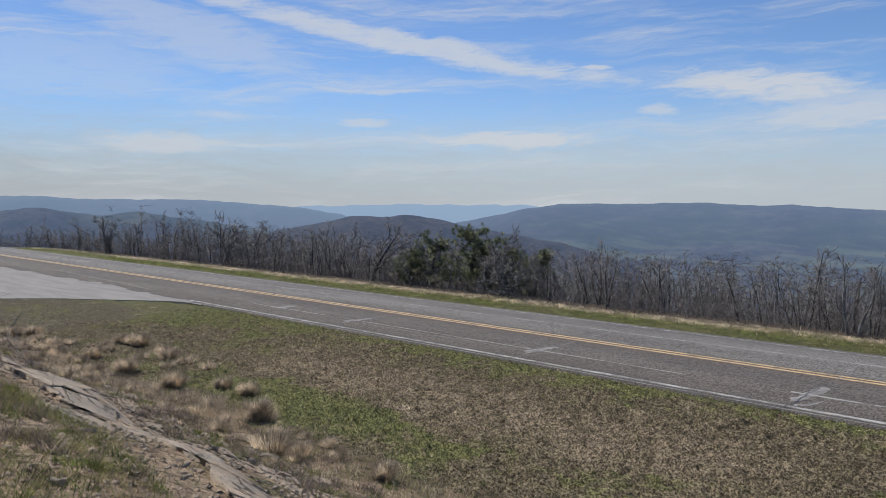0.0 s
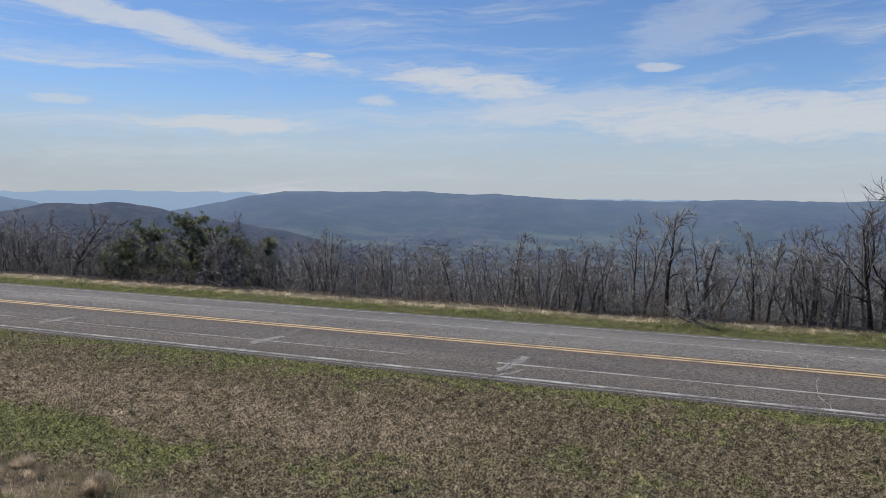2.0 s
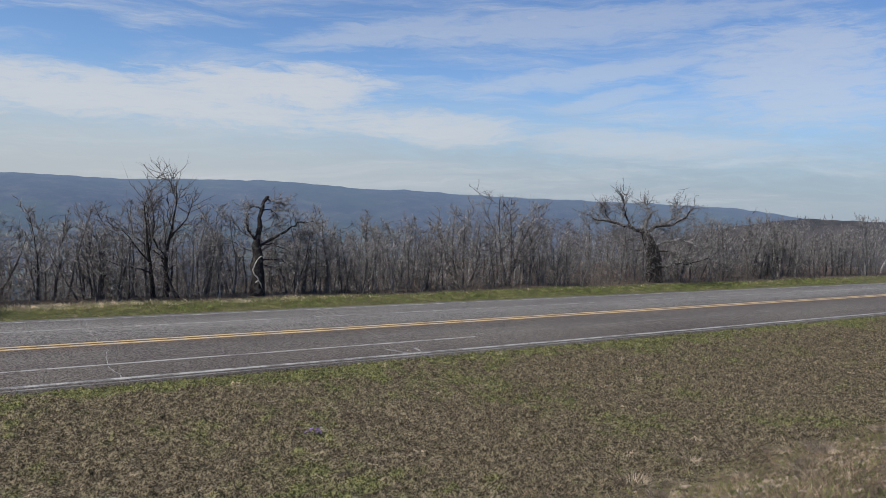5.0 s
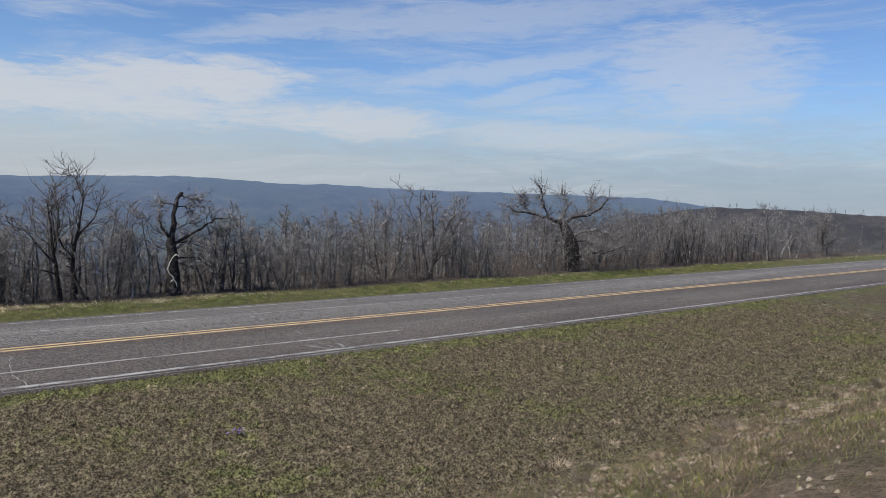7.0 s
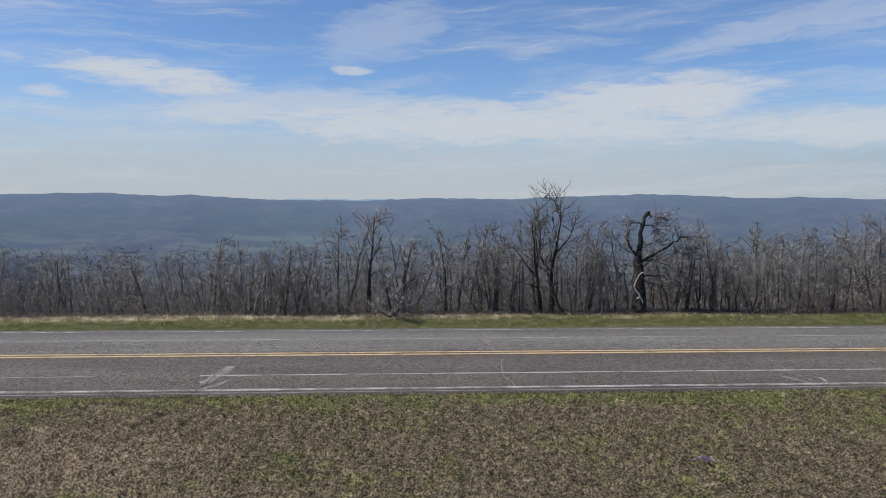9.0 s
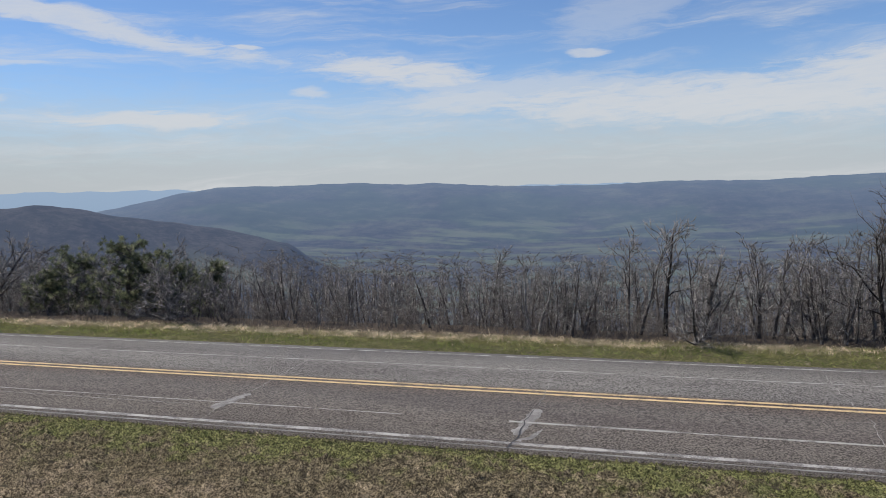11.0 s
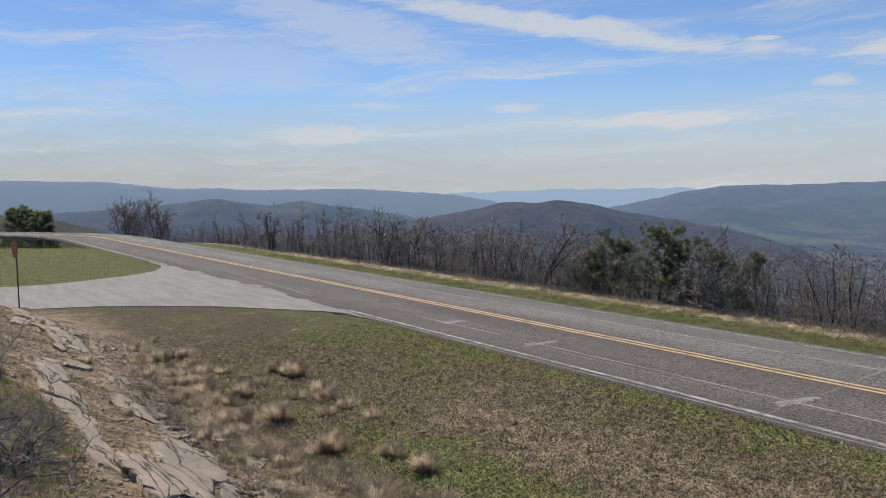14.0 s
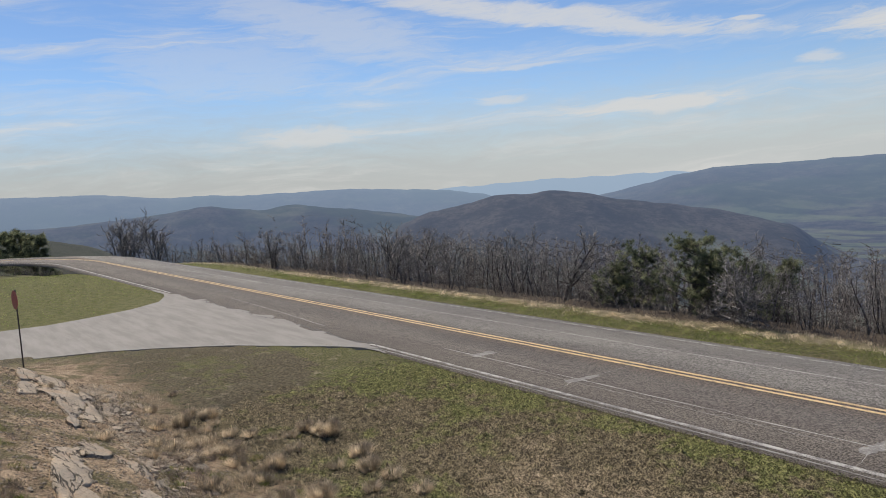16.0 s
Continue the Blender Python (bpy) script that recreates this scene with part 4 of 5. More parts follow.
    special_tree("bare_tree", "bare bent tree with thin crown", 66.3, 27.5, 3.3, 23, stems=2, trunk_r=0.13, lean=0.1, spread=0.7, boughs=10, twigs=8, crook=0.22, low=0.2, bark=DARKBARK, fine=2.4, reach=1.3)
    special_tree("bare_tree", "bare grey oak beside the broken oak", -21.5, 28.0, 3.3, 45, stems=1, trunk_r=0.12, lean=0.05, spread=1.0, boughs=12, twigs=8, crook=0.28, low=0.4, bark=DARKBARK, tip=BARK, fine=1.4, reach=1.5)
    broken_oak()
    old_oak()


def outlined_oak(e, trunk_line, radii, arms, seed, twigs=20, fine=1.0):
    """Trunk and crooked arms of an old oak, each arm with its sprays."""
    rng = np.random.default_rng(seed)
    trunk = Tubes()
    trunk.add(np.array([(a, 0, b) for a, b in trunk_line]), radii, 9)
    part("trunk", trunk.mesh("trunk", BLACKBARK), e)
    for outline, r, lean in arms:   # outline (sideways, up), thickness, depth that the arm leans to
        o = np.array(outline)
        k = len(o)
        t = np.linspace(0, k - 1, k * 3 - 2)
        bl = np.stack([np.interp(t, range(k), o[:, 0]), t / (k - 1) * lean, np.interp(t, range(k), o[:, 1])], 1)
        bl[1:] += rng.normal(0, 0.022 * fine, (len(bl) - 1, 3))
        n = len(bl)
        bough, twig = Tubes(), Tubes()
        bough.add(bl, np.linspace(r * 0.65, r * 0.15, n) * rng.uniform(0.8, 1.25, n), 6)
        for q in range(twigs):
            i = rng.integers(2, n)
            dd = bl[i] - bl[i - 1]
            dd /= np.linalg.norm(dd)
            tl = limb(rng, bl[i], side_way(rng, dd, rng.uniform(0.5, 1.1)), rng.uniform(0.25, 0.8) * fine, 5, 0.28, 0.08)
            twig.add(tl, np.linspace(0.013, 0.006, 5) * fine, 3)
            s = tl[rng.integers(1, 5, 8)]
            twig.spikes(s, s + (rng.normal(0, 0.13, (8, 3)) + np.array([0, 0, .05])) * fine, 0.008 * fine)
        b = part("bough", bough.mesh("bough", BLACKBARK if lean < 0.25 else BARK), e)
        tagged(part("spray", twig.mesh("spray", TWIG), b), kind="stuff")


def old_oak():
    """Wide, low oak with a thick trunk."""
    x, y = along(-48.6, 27.4)
    e = tagged(new("bare_tree"), "old spreading oak with a thick dark trunk", "tree")
    e.matrix_basis = pose(x, y, float(ground_z(x, y)), 0, 0, -48.6) @ Matrix.Diagonal((1, 1, 0.93, 1))
    line = [(0.02, -0.5), (0.0, 0.1), (-0.03, 0.7), (-0.06, 1.25), (-0.2, 1.8), (-0.42, 2.35), (-0.62, 2.75), (-0.8, 3.0)]
    arms = [
        ([(-0.74, 2.77), (-1.25, 2.95), (-1.66, 3.07), (-2.4, 3.3), (-3.07, 3.3), (-3.6, 3.6)], 0.20, -0.3),
        ([(-1.3, 3.0), (-1.6, 3.4), (-1.7, 3.8), (-1.85, 4.5), (-1.8, 4.9)], 0.12, 0.2),
        ([(-0.7, 2.8), (-0.6, 3.25), (-0.37, 3.75), (-0.55, 4.1), (-0.74, 4.5)], 0.15, 0.4),
        ([(-0.6, 2.7), (-0.2, 3.05), (0.1, 3.2), (0.8, 3.3), (1.3, 3.7), (1.7, 4.3)], 0.16, -0.3),
        ([(0.1, 3.2), (0.7, 3.55), (1.0, 4.0), (0.9, 4.4)], 0.09, 0.3),
        ([(0.0, 0.8), (0.45, 0.9), (1.1, 1.1), (1.85, 1.23), (2.6, 1.6)], 0.12, -0.4),
        ([(-0.2, 2.0), (0.4, 2.3), (1.2, 2.5), (1.9, 2.2), (2.5, 2.5)], 0.12, 0.3),
        ([(-0.1, 1.6), (0.5, 1.8), (0.95, 1.75), (1.5, 1.5)], 0.08, -0.3),
        ([(-0.1, 1.4), (-0.7, 1.7), (-1.3, 1.75), (-1.9, 2.1)], 0.09, 0.2),
        ([(-2.4, 3.3), (-2.7, 3.7), (-2.75, 4.1)], 0.06, 0.1),
        ([(-0.3, 2.2), (-0.9, 2.35), (-1.6, 2.3), (-2.2, 2.6)], 0.08, 0.5)]
    outlined_oak(e, line, [0.62, 0.46, 0.38, 0.40, 0.36, 0.28, 0.2, 0.12], arms, 19, 44, 1.25)


def broken_oak():
    """The broken oak with a strip of bleached wood."""
    x, y = along(-18.0, 27.4)
    e = tagged(new("dead_oak"), "broken dead oak with a strip of bleached bare wood", "tree")
    e.matrix_basis = pose(x, y, float(ground_z(x, y))) @ Matrix.Diagonal((1, 1, 0.94, 1))
    line = [(0, -0.5), (0.0, 0.2), (0.03, 0.7), (-0.05, 1.15), (0.0, 1.55), (-0.09, 1.95), (-0.03, 2.35), (0.04, 2.7), (0.0, 3.05), (0.10, 3.4), (0.13, 3.65), (0.26, 3.84), (0.33, 3.9)]
    arms = [
        ([(0.25, 3.80), (0.50, 3.68), (0.70, 3.66), (0.92, 3.68)], 0.055, 0.05),
        ([(0.15, 3.35), (0.42, 3.36), (0.52, 3.28), (0.66, 3.18)], 0.05, -0.1),
        ([(0.08, 3.35), (-0.14, 3.44), (-0.34, 3.40)], 0.045, 0.1),
        ([(-0.08, 2.05), (-0.32, 2.45), (-0.46, 2.75), (-0.50, 3.0), (-0.42, 3.2)], 0.10, -0.1),
        ([(-0.05, 1.85), (0.40, 2.2), (0.76, 2.4), (1.2, 2.75), (1.52, 2.92), (2.0, 2.94)], 0.10, -0.3),
        ([(0.0, 1.65), (0.36, 1.95), (0.85, 2.12), (1.3, 2.3), (1.7, 2.42), (2.05, 2.4)], 0.07, 0.3),
        ([(0.08, 1.35), (0.55, 1.42), (0.8, 1.40), (1.05, 1.30), (1.4, 1.33)], 0.05, -0.4),
        ([(-0.1, 1.7), (-0.55, 1.9), (-0.95, 2.1), (-1.3, 1.95), (-1.7, 2.1)], 0.05, 0.3),
        ([(-0.1, 2.2), (-0.6, 2.5), (-0.9, 2.9), (-1.3, 3.1)], 0.04, 0.5),
        ([(0.05, 2.5), (0.5, 2.7), (0.9, 2.75), (1.2, 3.1)], 0.04, 0.4),
        ([(0.0, 1.2), (0.5, 1.1), (0.9, 0.95), (1.3, 1.05)], 0.035, 0.2),
        ([(0.0, 2.0), (0.5, 2.05), (0.9, 1.85), (1.2, 1.9)], 0.045, -0.3)]
    outlined_oak(e, line, [0.38, 0.29, 0.23, 0.25, 0.185, 0.17, 0.095, 0.10, 0.07, 0.08, 0.06, 0.075, 0.03], arms, 31)
    strip_ = Tubes()
    strip_.add([(0.12, -0.27, 1.52), (0.0, -0.28, 1.56), (-0.10, -0.28, 1.46), (-0.19, -0.27, 1.28), (-0.27, -0.25, 1.02), (-0.21, -0.27, 0.85), (-0.10, -0.30, 0.74), (-0.06, -0.30, 0.62), (0.03, -0.31, 0.48), (0.05, -0.32, 0.34)], [0.008, 0.024, 0.012, 0.02, 0.026, 0.018, 0.028, 0.012, 0.022, 0.006], 6)
    strip_.add([(-0.04, -0.26, 0.62), (-0.12, -0.27, 0.58), (-0.17, -0.27, 0.52)], [0.02, 0.025, 0.01], 5)
    part("bare_wood", strip_.mesh("bare_wood", PALEWOOD), e, "bleached white torn wood")


build_marked_trees()


def build_pine(az, y, top, seed, width, fat=1.0):
    x, y = along(az, y)
    g = float(ground_z(x, y))
    h = top - g
    rng = np.random.default_rng(seed)
    trunk, bough = Tubes(), Tubes()
    line = limb(rng, (0, 0, -0.4), (rng.normal(0, .08), 0, 1), h + 0.3, 9, 0.05, 0.05)
    trunk.add(line, np.linspace(0.13, 0.02, 9), 7)
    nv, nf, c = [], [], 0
    for b in range(46):
        t = rng.uniform(0.16, 0.99)
        i = min(int(t * 8), 7)
        p = line[i] + (line[i + 1] - line[i]) * (t * 8 - i)
        a = rng.uniform(0, 6.283)
        L = width * (0.95 - t * 0.62) * rng.uniform(0.4, 1.0)
        bl = limb(rng, p, (math.cos(a), math.sin(a), 0.25), L, 6, 0.12, 0.06)
        bough.add(bl, np.linspace(0.03, 0.01, 6), 4)
        for q in range(8):
            base = bl[rng.integers(2, 6)] + rng.normal(0, 0.11, 3)
            k = 30
            d = rng.normal(0, 1, (k, 3)) + np.array([math.cos(a) * .5, math.sin(a) * .5, 0.6])
            d /= np.linalg.norm(d, axis=1)[:, None]
            L2 = rng.uniform(0.12, 0.22, (k, 1)) * fat
            side = np.cross(d, rng.normal(0, 1, (k, 3)))
            side /= np.linalg.norm(side, axis=1)[:, None] + 1e-9
            start = base + d * 0.02
            nv.append(np.stack([start - side * 0.011 * fat, start + side * 0.011 * fat, start + d * L2], 1).reshape(-1, 3))
            nf.append(np.arange(k * 3).reshape(-1, 3) + c)
            c += k * 3
    e = new("pine_tree")
    tagged(e, "small dark green pine among bare trees", "tree", "pines at the wood's edge")
    e.matrix_basis = pose(x, y, g)
    part("trunk", trunk.mesh("trunk", DARKBARK), e)
    tagged(part("bough", bough.mesh("bough", DARKBARK), e), kind="stuff")
    tagged(part("needles", mesh_of("needles", np.concatenate(nv), np.concatenate(nf), NEEDLE), e, "dark green pine needles"), kind="stuff")


for spec in ((39.7, 28.6, 3.05, 1, 3.0), (42.6, 29.2, 2.1, 2, 2.9), (36.6, 29.2, 2.2, 3, 2.4), (44.0, 28.6, 1.6, 4, 1.7), (38.2, 29.0, 2.3, 5, 1.8), (34.6, 31.0, 2.1, 6, 1.0), (82.4, 19.0, 2.6, 7, 5.0, 4.0), (81.4, 20.0, 1.9, 8, 4.0, 4.0), (83.2, 18.4, 2.2, 9, 4.5, 4.0)):
    build_pine(*spec)


def far_woods():
    """The wood further down the slope and over the knoll, past counting."""
    rng = np.random.default_rng(5)
    tb = Tubes()
    n = 2500
    x = rng.uniform(-150, 190, n)
    y = 29.8 + np.abs(rng.normal(0, 1, n)) * (20 + 34 * sstep(x, 5, 60))
    near = rng.random(n) < 0.62
    x[near] = rng.uniform(-60, 50, near.sum())
    y[near] = 28.8 + rng.random(near.sum()) * 16
    k = 800   # knoll
    a, d = np.radians(rng.uniform(46, 100, k)), rng.uniform(110, 330, k)
    x, y = np.concatenate([x, np.sin(a) * d]), np.concatenate([y, np.cos(a) * d])
    ok = y < 330
    keep = (y > 28.3) | (x > 150)
    x, y = x[ok & keep], y[ok & keep]
    y = y + road_bend(x) * 0.8
    g = ground_z(x, y)
    n = len(x)
    far = np.hypot(x, y)
    h = np.where(x < 8, rng.uniform(3.4, 5.0, n), rng.uniform(3.0, 4.4, n))
    h = np.where(far > 110, h * 0.55, h)
    h = np.where(far < 60, np.maximum(np.minimum(h, wood_top(x) - 0.1 - g), 2.2), h)
    thick = 1.0 + np.minimum(np.maximum(far - 45, 0) / 60, 1.6)
    base = np.stack([x, y, g - 0.3], 1)
    mid = base + np.stack([rng.normal(0, .25, n), rng.normal(0, .25, n), h * 0.5], 1)
    tip = mid + np.stack([rng.normal(0, .3, n), rng.normal(0, .3, n), h * 0.5], 1)
    tb.spikes(base, base + (mid - base) * 1.5, 0.05 * thick)
    tb.spikes(mid - (mid - base) * 0.1, tip, 0.032 * thick)
    for b in range(10):
        t = rng.uniform(0.15, 1.0, (n, 1))
        s = np.where(t < 0.5, base + (mid - base) * t * 2, mid + (tip - mid) * (t - 0.5) * 2)
        L = (h * rng.uniform(0.12, 0.26, n) * (1.15 - 0.6 * t[:, 0]))[:, None]
        e = s + np.stack([rng.normal(0, .75, n), rng.normal(0, .75, n), rng.uniform(.2, 1.0, n)], 1) * L
        tb.spikes(s, e, 0.018 * thick)
        for q in range(3):
            u = rng.uniform(0.25, 1.0, (n, 1))
            s2 = s + (e - s) * u
            e2 = s2 + np.stack([rng.normal(0, .75, n), rng.normal(0, .75, n), rng.uniform(-.2, .8, n)], 1) * L * 0.55
            tb.spikes(s2, e2, 0.009 * thick)
    ob = part("woodland", tb.mesh("woodland", FARTWIG))
    tagged(ob, "bare grey wood covering the falling slope", "woodland", kind="stuff")


far_woods()


def underbrush():
    """Saplings, dead stems and low twigs along the edge of the wood."""
    rng = np.random.default_rng(9)
    tb = Tubes()
    n = 6000
    x = rng.triangular(-80, 0, 75, n)
    y = 25.5 + rng.random(n) ** 1.4 * 5.0
    x[:1300] = rng.uniform(-118, -50, 1300)
    y = y + road_bend(x)
    base = np.stack([x, y, ground_z(x, y) - 0.05], 1)
    L = (rng.uniform(0.3, 1.25, n) * (1 + 0.6 * sstep(x, -40, -60)))[:, None]
    tip = base + np.stack([rng.normal(0, .6, n), rng.normal(0, .6, n), np.ones(n)], 1) * L
    tb.spikes(base, tip, 0.010)
    for q in range(6):
        s = base + (tip - base) * rng.uniform(0.2, 0.95, (n, 1))
        e = s + np.stack([rng.normal(0, .6, n), rng.normal(0, .6, n), rng.uniform(0, 1, n)], 1) * L * 0.35
        tb.spikes(s, e, 0.008)
    ob = part("underbrush", tb.mesh("underbrush", DARKBARK))
    tagged(ob, "tangled grey-brown saplings and dead stems under the trees", "undergrowth", kind="stuff")


underbrush()


# ---- grass ----
def blades(name, x, y, h, w, lean, mat, seed, label, category="grass", z0=None, segs=1):
    """Many single blades rooted on the ground."""
    rng = np.random.default_rng(seed)
    n = len(x)
    z = ground_z(x, y) if z0 is None else z0
    a = rng.uniform(0, 6.283, n)
    b = rng.uniform(0, 6.283, n)
    base = np.stack([x, y, z - 0.01], 1)
    side = np.stack([np.cos(a), np.sin(a), a * 0], 1) * (w / 2)[:, None]
    tip = base + np.stack([np.cos(b) * lean * h, np.sin(b) * lean * h, h], 1)
    if segs == 1:
        v = np.stack([base - side, base + side, tip], 1).reshape(-1, 3)
        f = np.arange(n * 3).reshape(-1, 3)
    else:
        mid = base + np.stack([np.cos(b) * lean * h * 0.3, np.sin(b) * lean * h * 0.3, h * 0.62], 1)
        v = np.stack([base - side, base + side, mid + side * 0.7, mid - side * 0.7, tip], 1).reshape(-1, 3)
        o = np.arange(n)[:, None] * 5
        f = np.concatenate([o + [0, 1, 2], o + [0, 2, 3], o + [3, 2, 4]])
    ob = part(name, mesh_of(name, v, f, mat))
    tagged(ob, label, category, kind="stuff")


def band(rng, shape, cell, size):
    """Smooth random relief with bumps of about the given size, of unit spread."""
    f = np.fft.rfft2(rng.normal(0, 1, shape))
    fx = np.fft.fftfreq(shape[0], cell[0])[:, None]
    fy = np.fft.rfftfreq(shape[1], cell[1])[None]
    r = np.hypot(fx, fy) * size
    h = np.fft.irfft2(f * np.exp(-((r - 1.0) / 0.45) ** 2), shape)
    return h / h.std()


def turf_sheet():
    """The mown verge: matted hummocks with creases between them."""
    rng = np.random.default_rng(23)
    x, y = np.arange(-27.5, 33.0, 0.056), np.arange(5.4, 15.37, 0.05)
    cell = (0.056, 0.05)
    X, Y = np.meshgrid(x, y, indexing="ij")
    X = X + rng.normal(0, 0.008, X.shape)
    shape = X.shape
    h = 0.036 * np.abs(band(rng, shape, cell, 0.22)) + 0.032 * np.abs(band(rng, shape, cell, 0.13)) + 0.007 * band(rng, shape, cell, 0.8) + 0.006 * rng.normal(0, 1, shape)
    edge = np.minimum(sstep(X, -27.5, -23.0) * sstep(X, 33.0, 28.0), sstep(Y - 1.5 * sstep(X, 2.0, -4.0), 5.4, 7.1) * sstep(Y, 15.37, 15.15))
    ragged = 0.05 * lumps(X, Y, 1.1, 3.0) + 0.03 * band(rng, shape, cell, 0.5)
    Z = ground_z(X, Y) + (h - 0.022) * edge + (ragged - 0.045) * (1 - edge) * (edge > 0) - 0.08 * (1 - sstep(edge, 0.0, 0.25))
    n, m = shape
    i, j = np.meshgrid(np.arange(n - 1), np.arange(m - 1), indexing="ij")
    f = np.stack([i * m + j, (i + 1) * m + j, (i + 1) * m + j + 1, i * m + j + 1], -1).reshape(-1, 4)
    ob = part("turf", mesh_of("turf", np.stack([X, Y, Z], -1), f, TURF, True))
    tagged(ob, "matted hummocks of dead and green turf", "turf", kind="stuff")


turf_sheet()


def ledge_edges(x):
    """Lower and upper edge of the bare rock band along the bank."""
    lo = np.interp(x, [-30, -17, -12, -8, -5, -3, 6], [4.6, 3.75, 3.6, 3.15, 2.65, 2.4, 2.4])
    hi = np.interp(x, [-30, -18, -12, -8, -5, -3, 6], [6.2, 5.45, 5.2, 4.75, 4.2, 3.8, 3.8])
    return lo, hi


def build_grass():
    rng = np.random.default_rng(3)
    n = 27000
    cy = rng.uniform(7.0, 15.42, n)
    cx = np.where(rng.random(n) < 0.80, rng.uniform(-24, 26, n), rng.uniform(-34, 60, n))
    worn = np.exp(-((cx + 10.5) / 7.0) ** 2 - ((cy - 11.5 - 0.5 * lumps(cx, cy, 1.6, 2.0)) / 1.1) ** 2)
    keep = (lumps(cx, cy, 0.7, 5.0) + lumps(cx, cy, 2.6, 6.0) + rng.normal(0, .7, n) - 1.3 * worn) > -0.35
    cx, cy = cx[keep], cy[keep]
    k = 9
    size = rng.uniform(0.03, 0.10, len(cx))
    x = (cx[:, None] + rng.normal(0, 1, (len(cx), k)) * size[:, None]).ravel()
    y = np.minimum((cy[:, None] + rng.normal(0, 1, (len(cx), k)) * size[:, None]).ravel(), 15.40)
    h = np.repeat(size, k) * rng.uniform(0.5, 1.25, len(x))
    blades("mown_grass", x, y, h, rng.uniform(0.004, 0.009, len(x)), 0.9, GRASS, 4, "short mixed dead and green grass on the verge", z0=ground_z(x, y) + 0.015)
    n = 26000
    x, y = rng.uniform(-30, 55, n), 15.45 - np.abs(rng.normal(0, 1, n)) * 0.7
    keep = lumps(x, y, 1.6, 1.5) + rng.normal(0, .5, n) > 0.0
    x, y = x[keep], y[keep]
    blades("green_grass", x, y, rng.uniform(0.04, 0.12, len(x)), rng.uniform(0.006, 0.012, len(x)), 0.6, GREEN, 5, "green grass tufts along the asphalt edge")
    n = 16000
    x, y = rng.normal(-10.5, 2.6, n), rng.normal(9.2, 1.0, n)
    blades("green_grass", x, y, rng.uniform(0.03, 0.09, n), rng.uniform(0.006, 0.012, n), 0.7, GREEN, 6, "fresh green grass patch below the stony bank")
    # far verge
    n = 85000
    x = np.concatenate([rng.uniform(-55, 45, n * 2 // 3), rng.uniform(-110, 110, n // 3)])
    y = rng.uniform(23.0, 25.3, len(x))
    h = rng.uniform(0.06, 0.17, len(x)) * (0.75 + 0.35 * lumps(x, y, 2.0)) * (0.6 + 0.4 * sstep(y, 23.0, 24.0))
    blades("verge_grass", x, y + road_bend(x), np.maximum(h, 0.05), rng.uniform(0.010, 0.022, len(x)), 0.9, GREEN, 7, "long green grass on the far verge")
    n = 56000
    x = np.concatenate([rng.uniform(-55, 12, n * 2 // 3), rng.uniform(-110, 110, n // 3)])
    y = 25.0 + rng.normal(0, 0.30, len(x))
    dense = 0.35 + 0.65 * sstep(x, 8, -6)
    keep = (rng.random(len(x)) < dense) & (lumps(x, y, 1.8, 7.0) + rng.normal(0, .6, len(x)) > -0.5)
    x, y = x[keep], y[keep]
    h = rng.uniform(0.06, 0.14, len(x)) * (0.75 + 0.25 * sstep(x, 8, -6))
    blades("dry_grass", x, y + road_bend(x), h, rng.uniform(0.010, 0.020, len(x)), 1.7, DRY, 8, "pale dry grass fringe before the trees", segs=2)
    # lawn beyond the driveway
    n = 16000
    x, y = rng.uniform(-85, -47, n), rng.uniform(2, 15.2, n)
    keep = ~((x > -53) & (y > 13.0 + (x + 53) * -0.4)) & (x < -46.3)
    x, y = x[keep], y[keep]
    blades("lawn_grass", x, y + road_bend(x), rng.uniform(0.05, 0.12, len(x)), rng.uniform(0.015, 0.03, len(x)), 0.6, GREEN, 10, "short green lawn beside the driveway")


build_grass()


# ---- stony bank ----
def tuft_mesh(seed, n, height, radius, mat=None):
    rng = np.random.default_rng(seed)
    a = rng.uniform(0, 6.283, n)
    r = np.sqrt(rng.random(n)) * radius * 0.45
    base = np.stack([np.cos(a) * r, np.sin(a) * r, -0.04 + 0 * a], 1)
    out = np.stack([np.cos(a + rng.normal(0, .5, n)), np.sin(a + rng.normal(0, .5, n)), a * 0], 1)
    k = np.sqrt(rng.uniform(0.02, 1.0, n))
    h = height * rng.uniform(0.7, 1.0, n) * np.sqrt(1.04 - 0.72 * k * k)
    k = k * radius * 0.78
    mid = base + out * (k * 0.42)[:, None] + np.stack([a * 0, a * 0, h * 0.72], 1)
    tip = base + out * k[:, None] + np.stack([a * 0, a * 0, h], 1)
    droop = rng.random(n) < 0.22
    tip[droop, 2] -= h[droop] * 0.35
    s = np.stack([-np.sin(a + 1.0), np.cos(a + 1.0), a * 0], 1) * rng.uniform(0.0026, 0.0055, n)[:, None]
    v = np.stack([base - s, base + s, mid + s * .8, mid - s * .8, tip], 1).reshape(-1, 3)
    o = np.arange(n)[:, None] * 5
    f = np.concatenate([o + [0, 1, 2], o + [0, 2, 3], o + [3, 2, 4]])
    return mesh_of("tuft", v, f, mat or TUFT)


def on_line(az, el):
    """The point of the ground that is seen from the stand under these angles."""
    a, e = radians(az), radians(el)
    d = np.linspace(3.0, 60.0, 3000)
    x, y, z = -d * math.sin(a), d * math.cos(a), EYE + d * math.tan(e)
    i = int(np.argmax(z < ground_z(x, y)))
    return float(x[i]), float(y[i])


